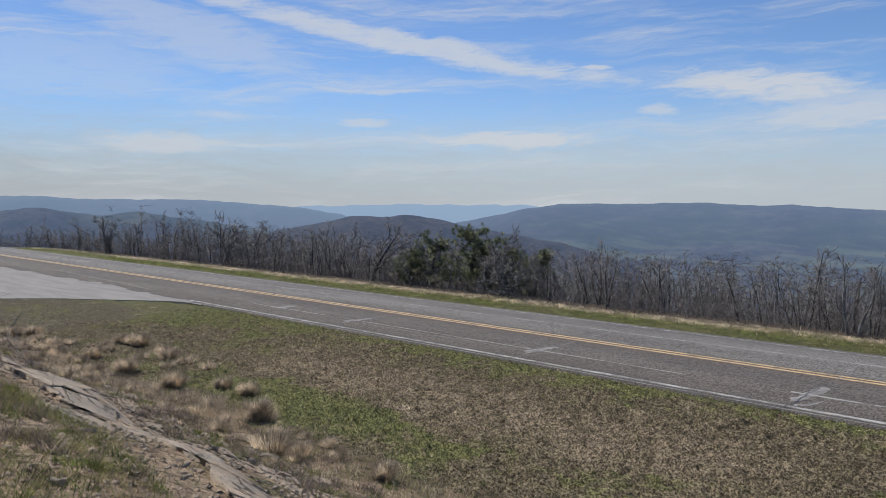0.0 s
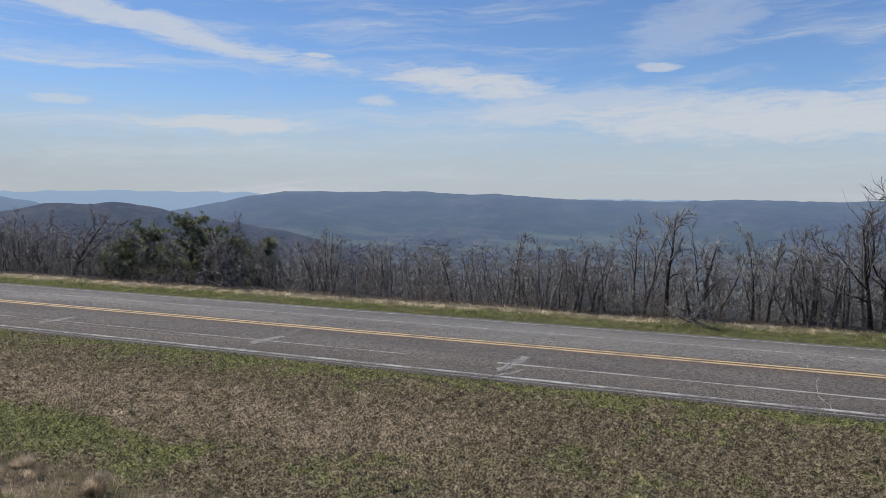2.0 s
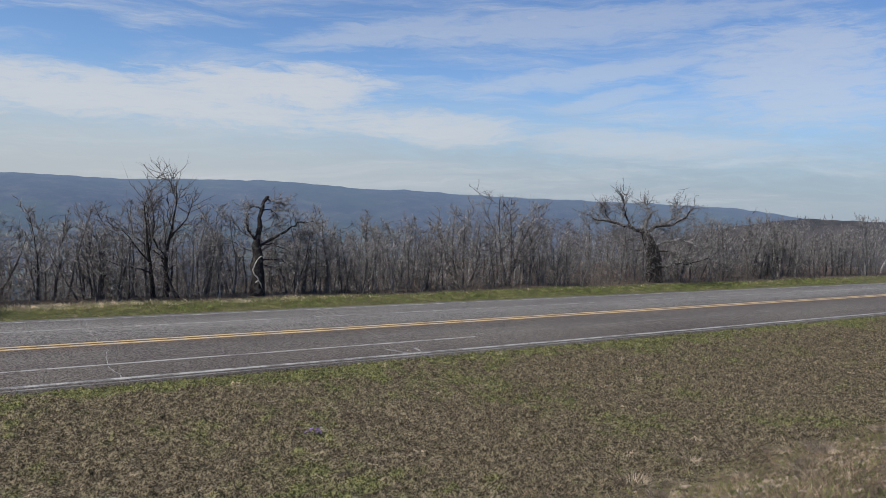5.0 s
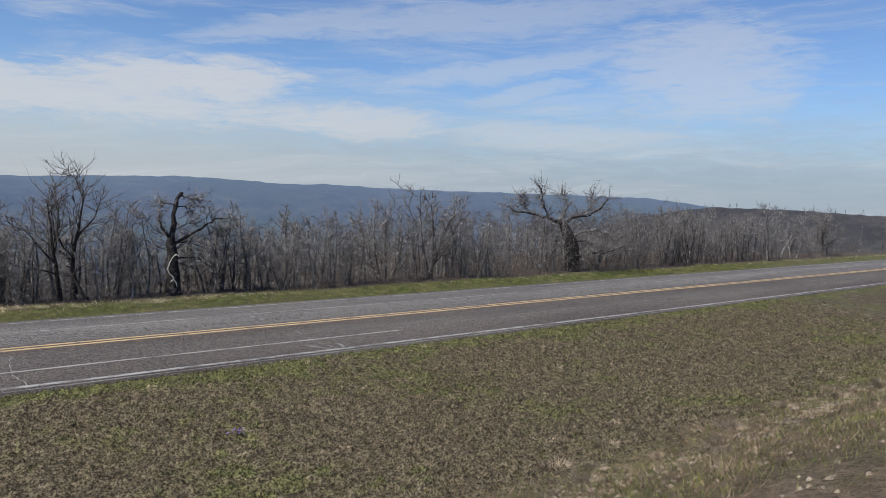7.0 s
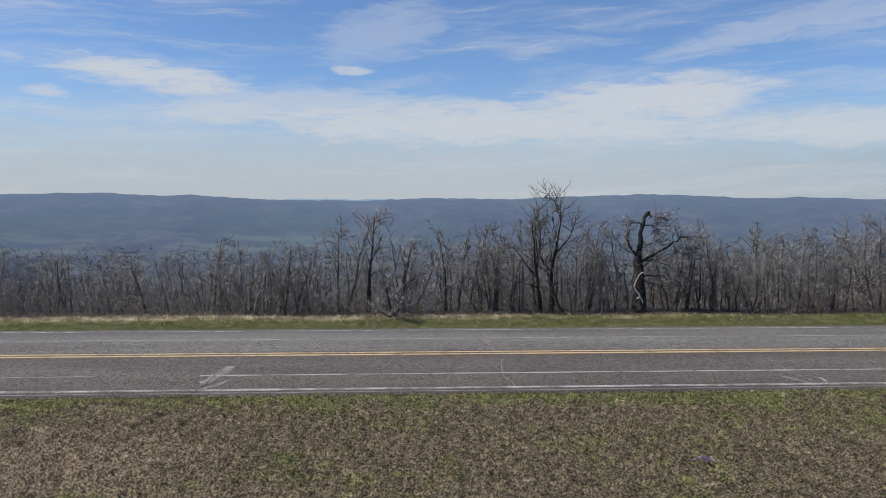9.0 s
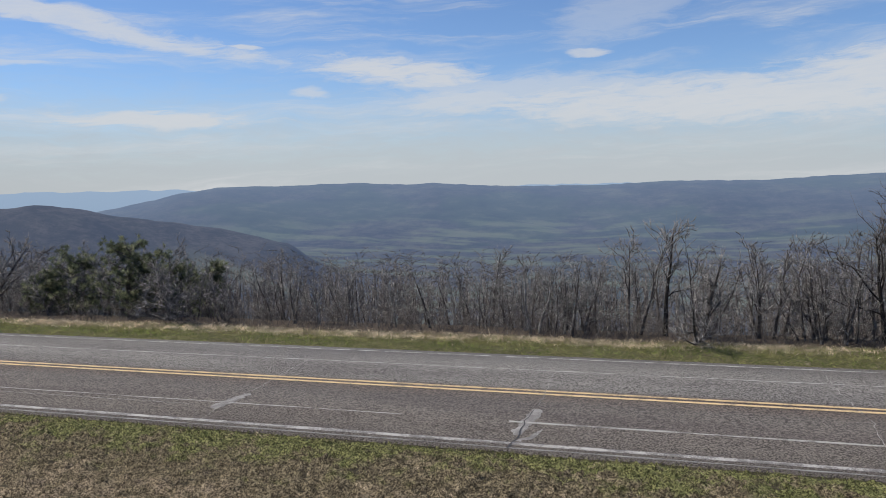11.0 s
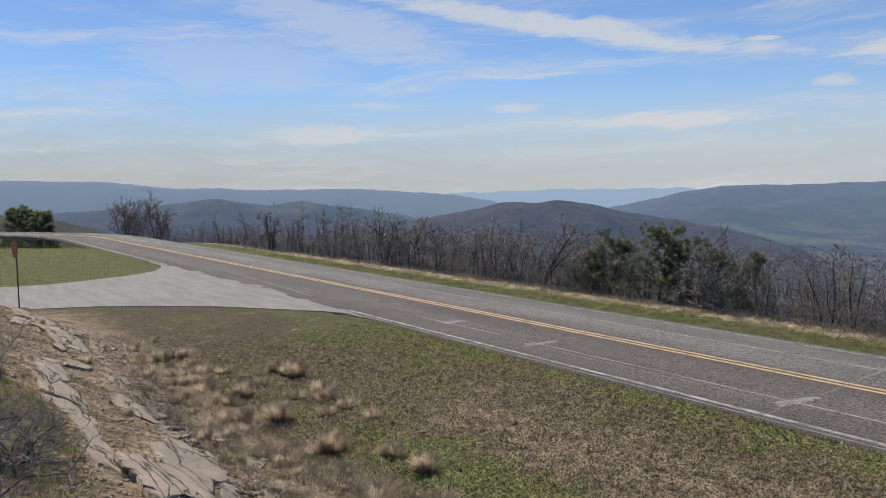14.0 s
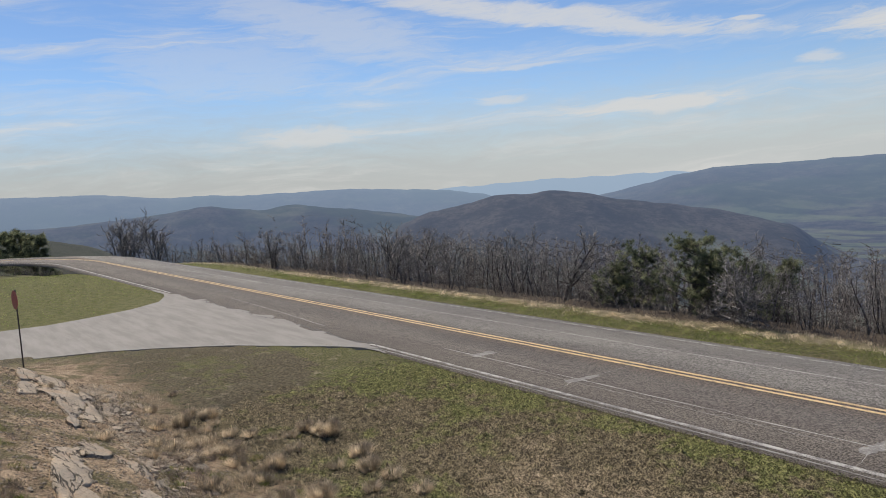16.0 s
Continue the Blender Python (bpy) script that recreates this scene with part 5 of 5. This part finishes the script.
def build_tufts():
    meshes = [tuft_mesh(20 + i, 950, 0.54, 0.40) for i in range(5)] + [tuft_mesh(30 + i, 420, 0.38, 0.36) for i in range(3)]
    rng = random.Random(12)
    first = {}
    spots = [
        (55.2, -18.7, 1.50),
        (53.0, -19.0, 1.10),
        (60.2, -15.7, 1.15),
        (58.3, -16.2, 0.80),
        (56.6, -16.4, 0.80),
        (70.3, -10.2, 1.10),
        (71.2, -9.2, 0.90),
        (72.7, -9.2, 0.90),
        (68.2, -11.0, 0.90),
        (65.4, -12.2, 1.00),
        (62.2, -13.5, 0.90),
        (66.7, -10.2, 0.80),
        (65.8, -10.1, 0.75),
        (64.5, -10.4, 1.10),
        (62.9, -11.2, 1.00),
        (61.3, -11.9, 1.00),
        (59.7, -12.4, 0.90),
        (56.8, -14.5, 0.80),
        (58.7, -13.9, 0.80),
        (49.9, -19.4, 0.80),
        (46.3, -21.1, 0.80),
        (62.5, -11.6, 0.90),
        (71.0, -9.4, 0.90),
        (69.8, -10.6, 1.10),
        (72.3, -9.0, 0.80),
        (67.6, -11.0, 1.00),
        (65.1, -10.3, 0.70),
        (65.4, -12.1, 1.00),
        (62.6, -11.1, 1.00),
        (61.8, -13.3, 0.80),
        (59.6, -15.3, 1.30),
        (56.2, -16.2, 1.20),
    ]
    for az, el, s in spots:
        x, y = on_line(az, el)
        i = rng.randrange(8)
        m = at(x, y, 0, rng.uniform(0, 360), s * rng.uniform(0.8, 1.0))
        if i not in first:
            first[i] = tagged(new("grass_tuft", meshes[i]), "dry straw-coloured bunch of grass on the stony bank", "grass tuft", "grass tufts on the bank")
            first[i].matrix_basis = m
        else:
            copy_thing(first[i], Matrix.Identity(4)).matrix_basis = m
    for j in range(64):
        x, y = rng.triangular(-30, -5, -20), rng.gauss(7.0, 0.9)
        i = rng.randrange(5, 8)
        m = at(x, y, 0, rng.uniform(0, 360), rng.uniform(0.4, 0.9))
        if i not in first:
            first[i] = tagged(new("grass_tuft", meshes[i]), "dry straw-coloured bunch of grass on the stony bank", "grass tuft", "grass tufts on the bank")
            first[i].matrix_basis = m
        else:
            copy_thing(first[i], Matrix.Identity(4)).matrix_basis = m
    brown = [tuft_mesh(40 + i, 320, 0.24, 0.42, STALK) for i in range(3)]
    row = {}
    for j in range(46):
        x = rng.uniform(6.5, 28)
        y = rng.gauss(5.6 + 0.03 * x, 0.5)
        i = rng.randrange(3)
        m = at(x, y, 0, rng.uniform(0, 360), rng.uniform(0.45, 1.0))
        if i not in row:
            row[i] = tagged(new("grass_tuft", brown[i]), "low reddish-brown dead grass clump below the bank", "grass tuft", "brown tufts on the bank")
            row[i].matrix_basis = m
        else:
            copy_thing(row[i], Matrix.Identity(4)).matrix_basis = m


build_tufts()


def slab_mesh(seed, length, width, thick, mat, bumps=0.012):
    """A bedded slab: ragged outline, stepped worn edge, gently uneven top."""
    rng = random.Random(seed)
    n = 22
    bm = bmesh.new()
    rings = []
    wob = [rng.uniform(-.10, .10) for i in range(n)]
    for grow, z in ((1.02, -thick), (1.03, -thick * 0.5), (1.0, -thick * 0.45), (0.985, -0.012), (0.95, 0.0), (0.75, 0.004), (0.5, 0.006), (0.22, 0.006)):
        ring = []
        for i in range(n):
            a = 2 * math.pi * i / n
            rr = 1 + 0.12 * math.sin(a * 2 + seed) + 0.07 * math.sin(a * 5 + seed * 2.3) + wob[i]
            sq = 1 / max(abs(math.cos(a)), abs(math.sin(a))) ** 0.8
            x = math.cos(a) * length / 2 * rr * sq * grow
            y = math.sin(a) * width / 2 * rr * sq * grow
            ring.append(bm.verts.new((x + rng.uniform(-.012, .012), y + rng.uniform(-.012, .012), z + rng.uniform(-bumps, bumps) + 0.02 * math.sin(x * 2.1 + seed))))
        rings.append(ring)
    for r0, r1 in zip(rings, rings[1:]):
        for i in range(n):
            bm.faces.new((r0[i], r0[(i + 1) % n], r1[(i + 1) % n], r1[i]))
    bm.faces.new(rings[-1])
    bm.faces.new(rings[0][::-1])
    return bm_mesh("rock_slab", bm, mat)


def bank_tilt(x, y):
    """Turn that lays a thing on the slope of the ground."""
    e = 0.6
    nx = float(ground_z(x - e, y) - ground_z(x + e, y)) / (2 * e)
    ny = float(ground_z(x, y - e) - ground_z(x, y + e)) / (2 * e)
    return Vector((nx, ny, 1)).normalized().to_track_quat("Z", "Y").to_matrix().to_4x4()


def lay(x, y, dz, turn, s=(1, 1, 1), extra=None):
    m = Matrix.Translation((x, y, float(ground_z(x, y)) + dz)) @ bank_tilt(x, y)
    return m @ (extra or Matrix.Identity(4)) @ pose(0, 0, 0, 0, 0, turn) @ Matrix.Diagonal((*s, 1))


def ledge_piece(rng, x0, x1, row, rows, lift):
    """One bed of the ledge: its top follows the bank, its edges are broken."""
    nu, nv = 29, 7
    u, v = np.meshgrid(np.linspace(0, 1, nu), np.linspace(0, 1, nv), indexing="ij")
    x = x0 + (x1 - x0) * u + rng.normal(0, 0.7) * (v - 0.5) + 0.25 * lumps(v * 2, v * 0 + x0, 0.5, row) * (np.abs(u - 0.5) * 2) ** 3
    lo, hi = ledge_edges(x)

    def cut(r):
        return r / rows + (0.16 * lumps(x, x * 0 + r, 2.6, r * 1.7) + 0.05 * lumps(x, x * 0 + r, 0.6, r * 2.9)) * (1.0 if 0 < r < rows else 0.7)

    y = lo + (hi - lo) * (cut(row) + (cut(row + 1) - cut(row)) * v)
    rim = (u == 0) | (u == 1) | (v == 0) | (v == 1)
    gap = rng.uniform(0.003, 0.016)
    x = x + (0.5 - u) * gap / 0.5 * (np.abs(u - 0.5) == 0.5) + rng.normal(0, 0.03, x.shape) * rim
    y = y + (0.5 - v) * gap / 0.5 * (np.abs(v - 0.5) == 0.5) + rng.normal(0, 0.02, x.shape) * rim
    step = rng.normal(0, 0.035) * (v - 0.5) + rng.normal(0, 0.035) * (u - 0.5)
    z = ground_z(x, y) + lift + step + 0.016 * lumps(x, y, 0.9, 1.0) + 0.007 * lumps(x, y, 0.25, row) - 0.006 * rim
    mid = np.array([x.mean(), y.mean(), z.mean()])
    top = np.stack([x, y, z], -1).reshape(-1, 3) - mid
    ring = [i * nv for i in range(nu)] + [(nu - 1) * nv + j for j in range(1, nv)] + [i * nv + nv - 1 for i in range(nu - 2, -1, -1)] + [j for j in range(nv - 2, 0, -1)]
    low = top[ring] * [1.0, 1.0, 1.0] - [0, 0, 0.16]
    verts = np.concatenate([top, low])
    faces = [(i * nv + j, (i + 1) * nv + j, (i + 1) * nv + j + 1, i * nv + j + 1) for i in range(nu - 1) for j in range(nv - 1)]
    k, m = len(ring), nu * nv
    faces += [(ring[(i + 1) % k], ring[i], m + i, m + (i + 1) % k) for i in range(k)]
    tri = np.array([(f[0], f[1], f[2]) for f in faces] + [(f[0], f[2], f[3]) for f in faces])
    ob = part("rock_slab", mesh_of("rock_slab", verts, tri, ROCK))
    ob.matrix_basis = Matrix.Translation(mid)
    tagged(ob, "flat tan sandstone slab of the ledge on the bank", "rock", "slabs of the ledge")


def build_rocks():
    r4 = np.random.default_rng(19)
    for row in range(3):
        x = -2.6 - r4.uniform(0, 1)
        lift = 0.05
        while x > -29:
            length = r4.uniform(0.8, 5.0 if x > -12.5 else 2.6)
            lift = float(np.clip(0.035 + r4.normal(0, 0.022), 0.006, 0.10))
            if r4.random() > (0.35, 0.10, 0.35)[row] + (0.33 if x < -12.5 else 0.0):
                ledge_piece(r4, x - length, x, row, 3, lift + (0.02 if row == 1 else 0))
            x -= length
    rng = random.Random(77)
    slabs = [slab_mesh(i, 2.6, 1.25, 0.17, ROCK) for i in range(7)]
    first = {}
    spots = []
    for i in range(150):   # broken pieces below and above the ledge
        x = rng.uniform(-28, -3.5)
        lo, hi = ledge_edges(x)
        if i < 125:
            spots.append((x, float(hi) + abs(rng.gauss(0.05, 0.7)), 0.05 + 0.2 * rng.random() ** 1.8))
        else:
            spots.append((x, float(lo) - rng.uniform(0.1, 0.9), rng.uniform(0.02, 0.06)))
    for x, y, s in spots:
        i = rng.randrange(7)
        m = lay(x, y, rng.uniform(0.015, 0.04), rng.uniform(-50, 50) + rng.choice((0, 180)), (s, s * rng.uniform(.7, 1.4), max(s * 1.6, 0.22)), pose(0, 0, 0, rng.uniform(-12, 16), rng.uniform(-12, 12)))
        if i not in first:
            first[i] = tagged(new("rock_slab", slabs[i]), "broken flat piece of tan sandstone on the bank", "rock", "broken slabs on the bank")
            first[i].matrix_basis = m
        else:
            copy_thing(first[i], Matrix.Identity(4)).matrix_basis = m
    # loose stones
    stones = []
    for i in range(8):
        bm = bmesh.new()
        bmesh.ops.create_icosphere(bm, subdivisions=1, radius=0.5)
        r2 = random.Random(200 + i)
        for v in bm.verts:
            v.co = Vector((v.co.x * r2.uniform(.8, 1.2), v.co.y * r2.uniform(.7, 1.0), v.co.z * r2.uniform(.3, .55)))
        stones.append(bm_mesh("stone", bm, RUBBLE))
    got = {}
    for j in range(300):
        if j < 240:
            x = rng.uniform(-28, -3.5)
            up = rng.random() < 0.8
            y = float(ledge_edges(x)[1]) + abs(rng.gauss(0, 0.6)) if up else float(ledge_edges(x)[0]) - rng.uniform(0, 1.5)
            s = rng.uniform(0.05, 0.2) if up else rng.uniform(0.03, 0.09)
        else:
            x, y = rng.uniform(6, 22), rng.gauss(4.6, 0.9)
            s = rng.uniform(0.06, 0.22)
        i = rng.randrange(8)
        m = lay(x, y, s * 0.10, rng.uniform(0, 360), (s, s, s))
        if i not in got:
            got[i] = tagged(new("stone", stones[i]), "loose angular tan stone on the bank", "stone", "stones on the bank")
            got[i].matrix_basis = m
        else:
            copy_thing(got[i], Matrix.Identity(4)).matrix_basis = m
    # rubble past counting
    r3 = np.random.default_rng(8)
    n = 21000
    x = np.where(r3.random(n) < 0.84, r3.uniform(-30, -2.5, n), r3.uniform(3.5, 24, n))
    lo, hi = ledge_edges(x)
    pick = r3.random(n)
    lo, hi = np.where(x > 0, 3.0, lo), np.where(x > 0, 4.6, hi)
    y = np.where(pick < 0.72, hi - 0.12 + np.abs(r3.normal(0, 0.65, n)), np.where(pick < 0.88, lo + (hi - lo) * r3.random(n), lo - np.abs(r3.normal(0, 0.9, n))))
    z = ground_z(x, y)
    s = r3.uniform(0.015, 0.06, n)
    u = np.array([(1, 0, 0), (-.5, .8, 0), (-.6, -.7, 0), (.1, .1, .55), (0, 0, -.4)], dtype=float)
    a = r3.uniform(0, 6.283, n)
    ux = u[None, :, 0] * np.cos(a)[:, None] - u[None, :, 1] * np.sin(a)[:, None]
    uy = u[None, :, 0] * np.sin(a)[:, None] + u[None, :, 1] * np.cos(a)[:, None]
    v = np.stack([x[:, None] + ux * s[:, None], y[:, None] + uy * s[:, None], z[:, None] + u[None, :, 2] * s[:, None]], -1).reshape(-1, 3)
    f = np.array([(0, 1, 3), (1, 2, 3), (2, 0, 3), (1, 0, 4), (2, 1, 4), (0, 2, 4)])
    F = (np.arange(n)[:, None, None] * 5 + f[None]).reshape(-1, 3)
    ob = part("rubble", mesh_of("rubble", v, F, RUBBLE))
    tagged(ob, "small broken stones scattered over the bank", "rubble", kind="stuff")


build_rocks()


def weeds_and_scrub():
    rng = np.random.default_rng(14)
    n = 110000
    x = np.where(rng.random(n) < 0.65, rng.uniform(-17, -1.2, n), rng.uniform(2.5, 24, n))
    y = np.where(rng.random(n) < 0.6, rng.uniform(0.9, 3.6, n), rng.normal(5.2, 1.5, n))
    keep = (0.7 * lumps(x, y, 0.35, 3.0) + 0.7 * lumps(x, y, 1.3, 1.0) + rng.normal(0, .3, n) > -0.08) & (y > 0.8) & (y < 8.3) & (np.hypot(x, y) > 2.5) & ~((x < -2.5) & (y > ledge_edges(x)[0] - 0.05) & (y < ledge_edges(x)[1] + 0.1) & (rng.random(n) < 0.97))
    x, y = x[keep], y[keep]
    blades("bank_weeds", x, y, rng.uniform(0.03, 0.14, len(x)), rng.uniform(0.004, 0.009, len(x)), 0.8, WEED, 15, "green weeds and thin grass on the bank")
    n = 6500
    cx = -1.2 - rng.random(n) ** 1.2 * 15
    cy = rng.uniform(0.7, 1.0, n) + rng.random(n) * (ledge_edges(cx)[0] - 0.8)
    keep = (lumps(cx, cy, 0.45, 2.0) + rng.normal(0, .35, n) > -0.15) & (np.hypot(cx, cy) > 2.6)
    cx, cy = cx[keep], cy[keep]
    k, n = 9, len(cx)
    size = rng.uniform(0.015, 0.06, n)
    x, y = [(c[:, None] + rng.normal(0, 1, (n, k)) * size[:, None]).ravel() for c in (cx, cy)]
    half = lumps(x, y, 0.8, 5.0) + rng.normal(0, .3, len(x)) > 0.1
    for sel, mat, name, label in ((half, STALK, "dead_stalks", "flattened dead grass on the top of the bank"), (~half, WEED, "bank_grass", "short green grass clumps on the bank's top")):
        q = int(sel.sum())
        blades(name, x[sel], y[sel], rng.uniform(0.02, 0.065, q), rng.uniform(0.004, 0.008, q), 1.0, mat, 17 + q % 5, label)
    n = 20000
    x = rng.uniform(-28, -2, n)
    y = np.where(rng.random(n) < 0.7, rng.normal(6.7, 1.0, n), rng.uniform(1.0, 6.0, n))
    keep = (lumps(x, y, 0.9, 8.0) + rng.normal(0, .5, n) > 0.1) & (y > 1.0) & ~((x < -2.5) & (y > ledge_edges(x)[0] - 0.05) & (y < ledge_edges(x)[1] + 0.15))
    x, y = x[keep], y[keep]
    blades("dead_stalks", x, y, rng.uniform(0.05, 0.17, len(x)) * (0.5 + 0.5 * sstep(y, 4.0, 6.0)), rng.uniform(0.003, 0.007, len(x)), 0.8, STALK, 16, "dead brown stalks on the bank", segs=2)
    n = 15000
    x, y = rng.triangular(-30, -14, -5, n), rng.normal(7.0, 0.55, n)
    keep = lumps(x, y, 0.6, 2.5) + lumps(x, y, 1.7, 0.5) + rng.normal(0, .35, n) > 0.15
    x, y = x[keep], y[keep]
    blades("straw", x, y, rng.uniform(0.08, 0.26, len(x)), rng.uniform(0.004, 0.009, len(x)), 0.9, TUFT, 18, "pale dry straw along the bank's foot", segs=2)


weeds_and_scrub()


def weed_clumps():
    """Low cushions of dead brush and of green weeds on the bank, round the bare rock."""
    rng = np.random.default_rng(71)
    for n, mat, name, label, low, top, share in ((300, BRUSH, "dead_brush", "low grey-brown cushions of dead brush on the stony bank", 0.06, 0.20, 0.72), (230, WEED, "green_clumps", "low green weed clumps on the stony bank", 0.04, 0.13, 0.45)):
        cx = -1.6 - rng.random(n) ** 1.1 * 20
        lo, hi = ledge_edges(cx)
        foot = rng.random(n) < share
        cy = np.where(foot, hi + 0.15 + rng.random(n) ** 1.3 * 2.3, 0.9 + rng.random(n) * (lo - 1.0))
        keep = np.hypot(cx, cy) > 2.8
        cx, cy = cx[keep], cy[keep]
        size = rng.uniform(0.07, 0.20, len(cx))
        k = 130
        r = np.sqrt(rng.random((len(cx), k)))
        a = rng.uniform(0, 6.283, r.shape)
        x, y = (cx[:, None] + np.cos(a) * r * size[:, None] * 1.3).ravel(), (cy[:, None] + np.sin(a) * r * size[:, None]).ravel()
        h = (rng.uniform(low, top, len(cx))[:, None] * np.sqrt(1.05 - r * r) * rng.uniform(0.6, 1.1, r.shape)).ravel()
        blades(name, x, y, h + 0.02, rng.uniform(0.005, 0.010, len(x)), 0.75, mat, 72, label, "undergrowth" if mat is BRUSH else "weeds")


weed_clumps()


def far_end_scrub():
    """Dead stalks and green weeds on the bank's other end."""
    rng = np.random.default_rng(61)
    for n, mat, name, label, low, top, sd in ((44000, BROWN, "dead_stalks", "reddish-brown dead stalks on the bank's foot", 0.04, 0.14, 1.0), (40000, WEED, "bank_weeds", "green weeds between dead stalks", 0.03, 0.11, 4.0), (30000, GRASS, "bank_litter", "matted dead grass on the bank's foot", 0.03, 0.09, 7.0)):
        x = 3.0 + rng.random(n) ** 1.2 * 25
        y = 2.6 + rng.random(n) * (4.6 + 0.03 * x)
        keep = lumps(x, y, 0.5, sd) + lumps(x, y, 1.4, sd + 1) + rng.normal(0, .45, n) > -0.1
        x, y = x[keep], y[keep]
        q = len(x)
        blades(name, x, y, rng.uniform(low, top, q), rng.uniform(0.005, 0.010, q), 0.9, mat, 62, label)


far_end_scrub()


def build_shrub(x, y, seed, height, width, name="bare_shrub"):
    rng = np.random.default_rng(seed)
    stem, twig = Tubes(), Tubes()
    for s in range(14):
        a = rng.uniform(0, 6.283)
        ln = limb(rng, (0.05 * math.cos(a), 0.05 * math.sin(a), -0.1), (math.cos(a) * width * .7, math.sin(a) * width * .7, height), height * rng.uniform(.7, 1.1), 8, 0.34, 0.0)
        stem.add(ln, np.linspace(0.013, 0.005, 8), 5)
        for b in range(9):
            i = rng.integers(2, 8)
            d = ln[i] - ln[i - 1]
            d /= np.linalg.norm(d)
            tl = limb(rng, ln[i], side_way(rng, d, rng.uniform(.5, 1.1)), height * rng.uniform(.2, .42), 6, 0.36, 0.03)
            twig.add(tl, np.linspace(0.005, 0.0025, 6), 3)
            for q in range(6):
                j = rng.integers(1, 6)
                t2 = limb(rng, tl[j], rng.normal(0, 1, 3) + np.array([0, 0, .5]), height * rng.uniform(.06, .16), 4, 0.25, 0.04)
                twig.add(t2, [0.003, 0.0026, 0.0022, 0.002], 3)
    e = new(name)
    tagged(e, "leafless dark shrub with crooked twigs on the bank", "shrub")
    e.matrix_basis = at(x, y)
    tagged(part("stem", stem.mesh("stem", DARKBARK), e), kind="stuff")
    part("spray", twig.mesh("spray", BARK), e)


build_shrub(-10.1, 2.25, 51, 1.35, 0.6)
build_shrub(-11.6, 2.1, 52, 1.3, 0.75)
build_shrub(-12.3, 2.9, 53, 0.9, 0.7)


def build_sign():
    x, y = -34.9, 5.35
    e = new("road_sign")
    tagged(e, "dark steel post with a faded red octagonal sign seen edge-on", "road sign")
    z = float(ground_z(x, y))
    e.matrix_basis = pose(x, y, z)
    bm = bmesh.new()   # U-section post
    sec = [(-.03, -.02), (.03, -.02), (.03, .02), (.022, .02), (.022, -.01), (-.022, -.01), (-.022, .02), (-.03, .02)]
    lo = [bm.verts.new((a, b, -0.4)) for a, b in sec]
    hi = [bm.verts.new((a, b, 2.80)) for a, b in sec]
    for i in range(8):
        bm.faces.new((lo[i], lo[(i + 1) % 8], hi[(i + 1) % 8], hi[i]))
    bm.faces.new(hi)
    bm.faces.new(lo[::-1])
    bmesh.ops.recalc_face_normals(bm, faces=bm.faces[:])
    part("post", bm_mesh("post", bm, STEEL), e)
    bm = bmesh.new()
    c = bmesh.ops.create_cone(bm, segments=8, radius1=0.36, radius2=0.36, depth=0.012, cap_ends=True)
    bmesh.ops.bevel(bm, geom=bm.edges[:], offset=0.003, segments=1, affect="EDGES")
    part("plate", bm_mesh("plate", bm, SIGN), e, "faded red octagonal plate", pose(0, -0.04, 2.44, 0, 0, 9) @ pose(0, 0, 0, 90, 0, 0) @ pose(0, 0, 0, 0, 0, 22.5))
    for h in (2.26, 2.62):
        bm = bmesh.new()
        bmesh.ops.create_cone(bm, segments=6, radius1=0.012, radius2=0.010, depth=0.03, cap_ends=True)
        part("bolt", bm_mesh("bolt", bm, STEEL), e, "", pose(0, -0.05, h, 90, 0, 0))


build_sign()


def build_flowers():
    """Small violet flowers in the mown grass."""
    x, y = 4.8, 11.38
    rng = np.random.default_rng(3)
    n = 60
    px, py = x + rng.normal(0, 0.07, n), y + rng.normal(0, 0.07, n)
    z = ground_z(px, py)
    a = rng.uniform(0, 6.283, n)
    h = rng.uniform(0.04, 0.10, n)
    base = np.stack([px, py, z + h], 1)
    s = np.stack([np.cos(a), np.sin(a), a * 0], 1) * 0.016
    t = np.stack([-np.sin(a), np.cos(a), a * 0 + 0.4], 1) * 0.018
    v = np.stack([base - s, base + s, base + s + t, base - s + t], 1).reshape(-1, 3)
    f = np.arange(n * 4).reshape(-1, 4)
    ob = part("wild_flowers", mesh_of("wild_flowers", v, f, PETAL))
    tagged(ob, "small patch of violet wild flowers in the grass", "flowers", kind="stuff")


build_flowers()
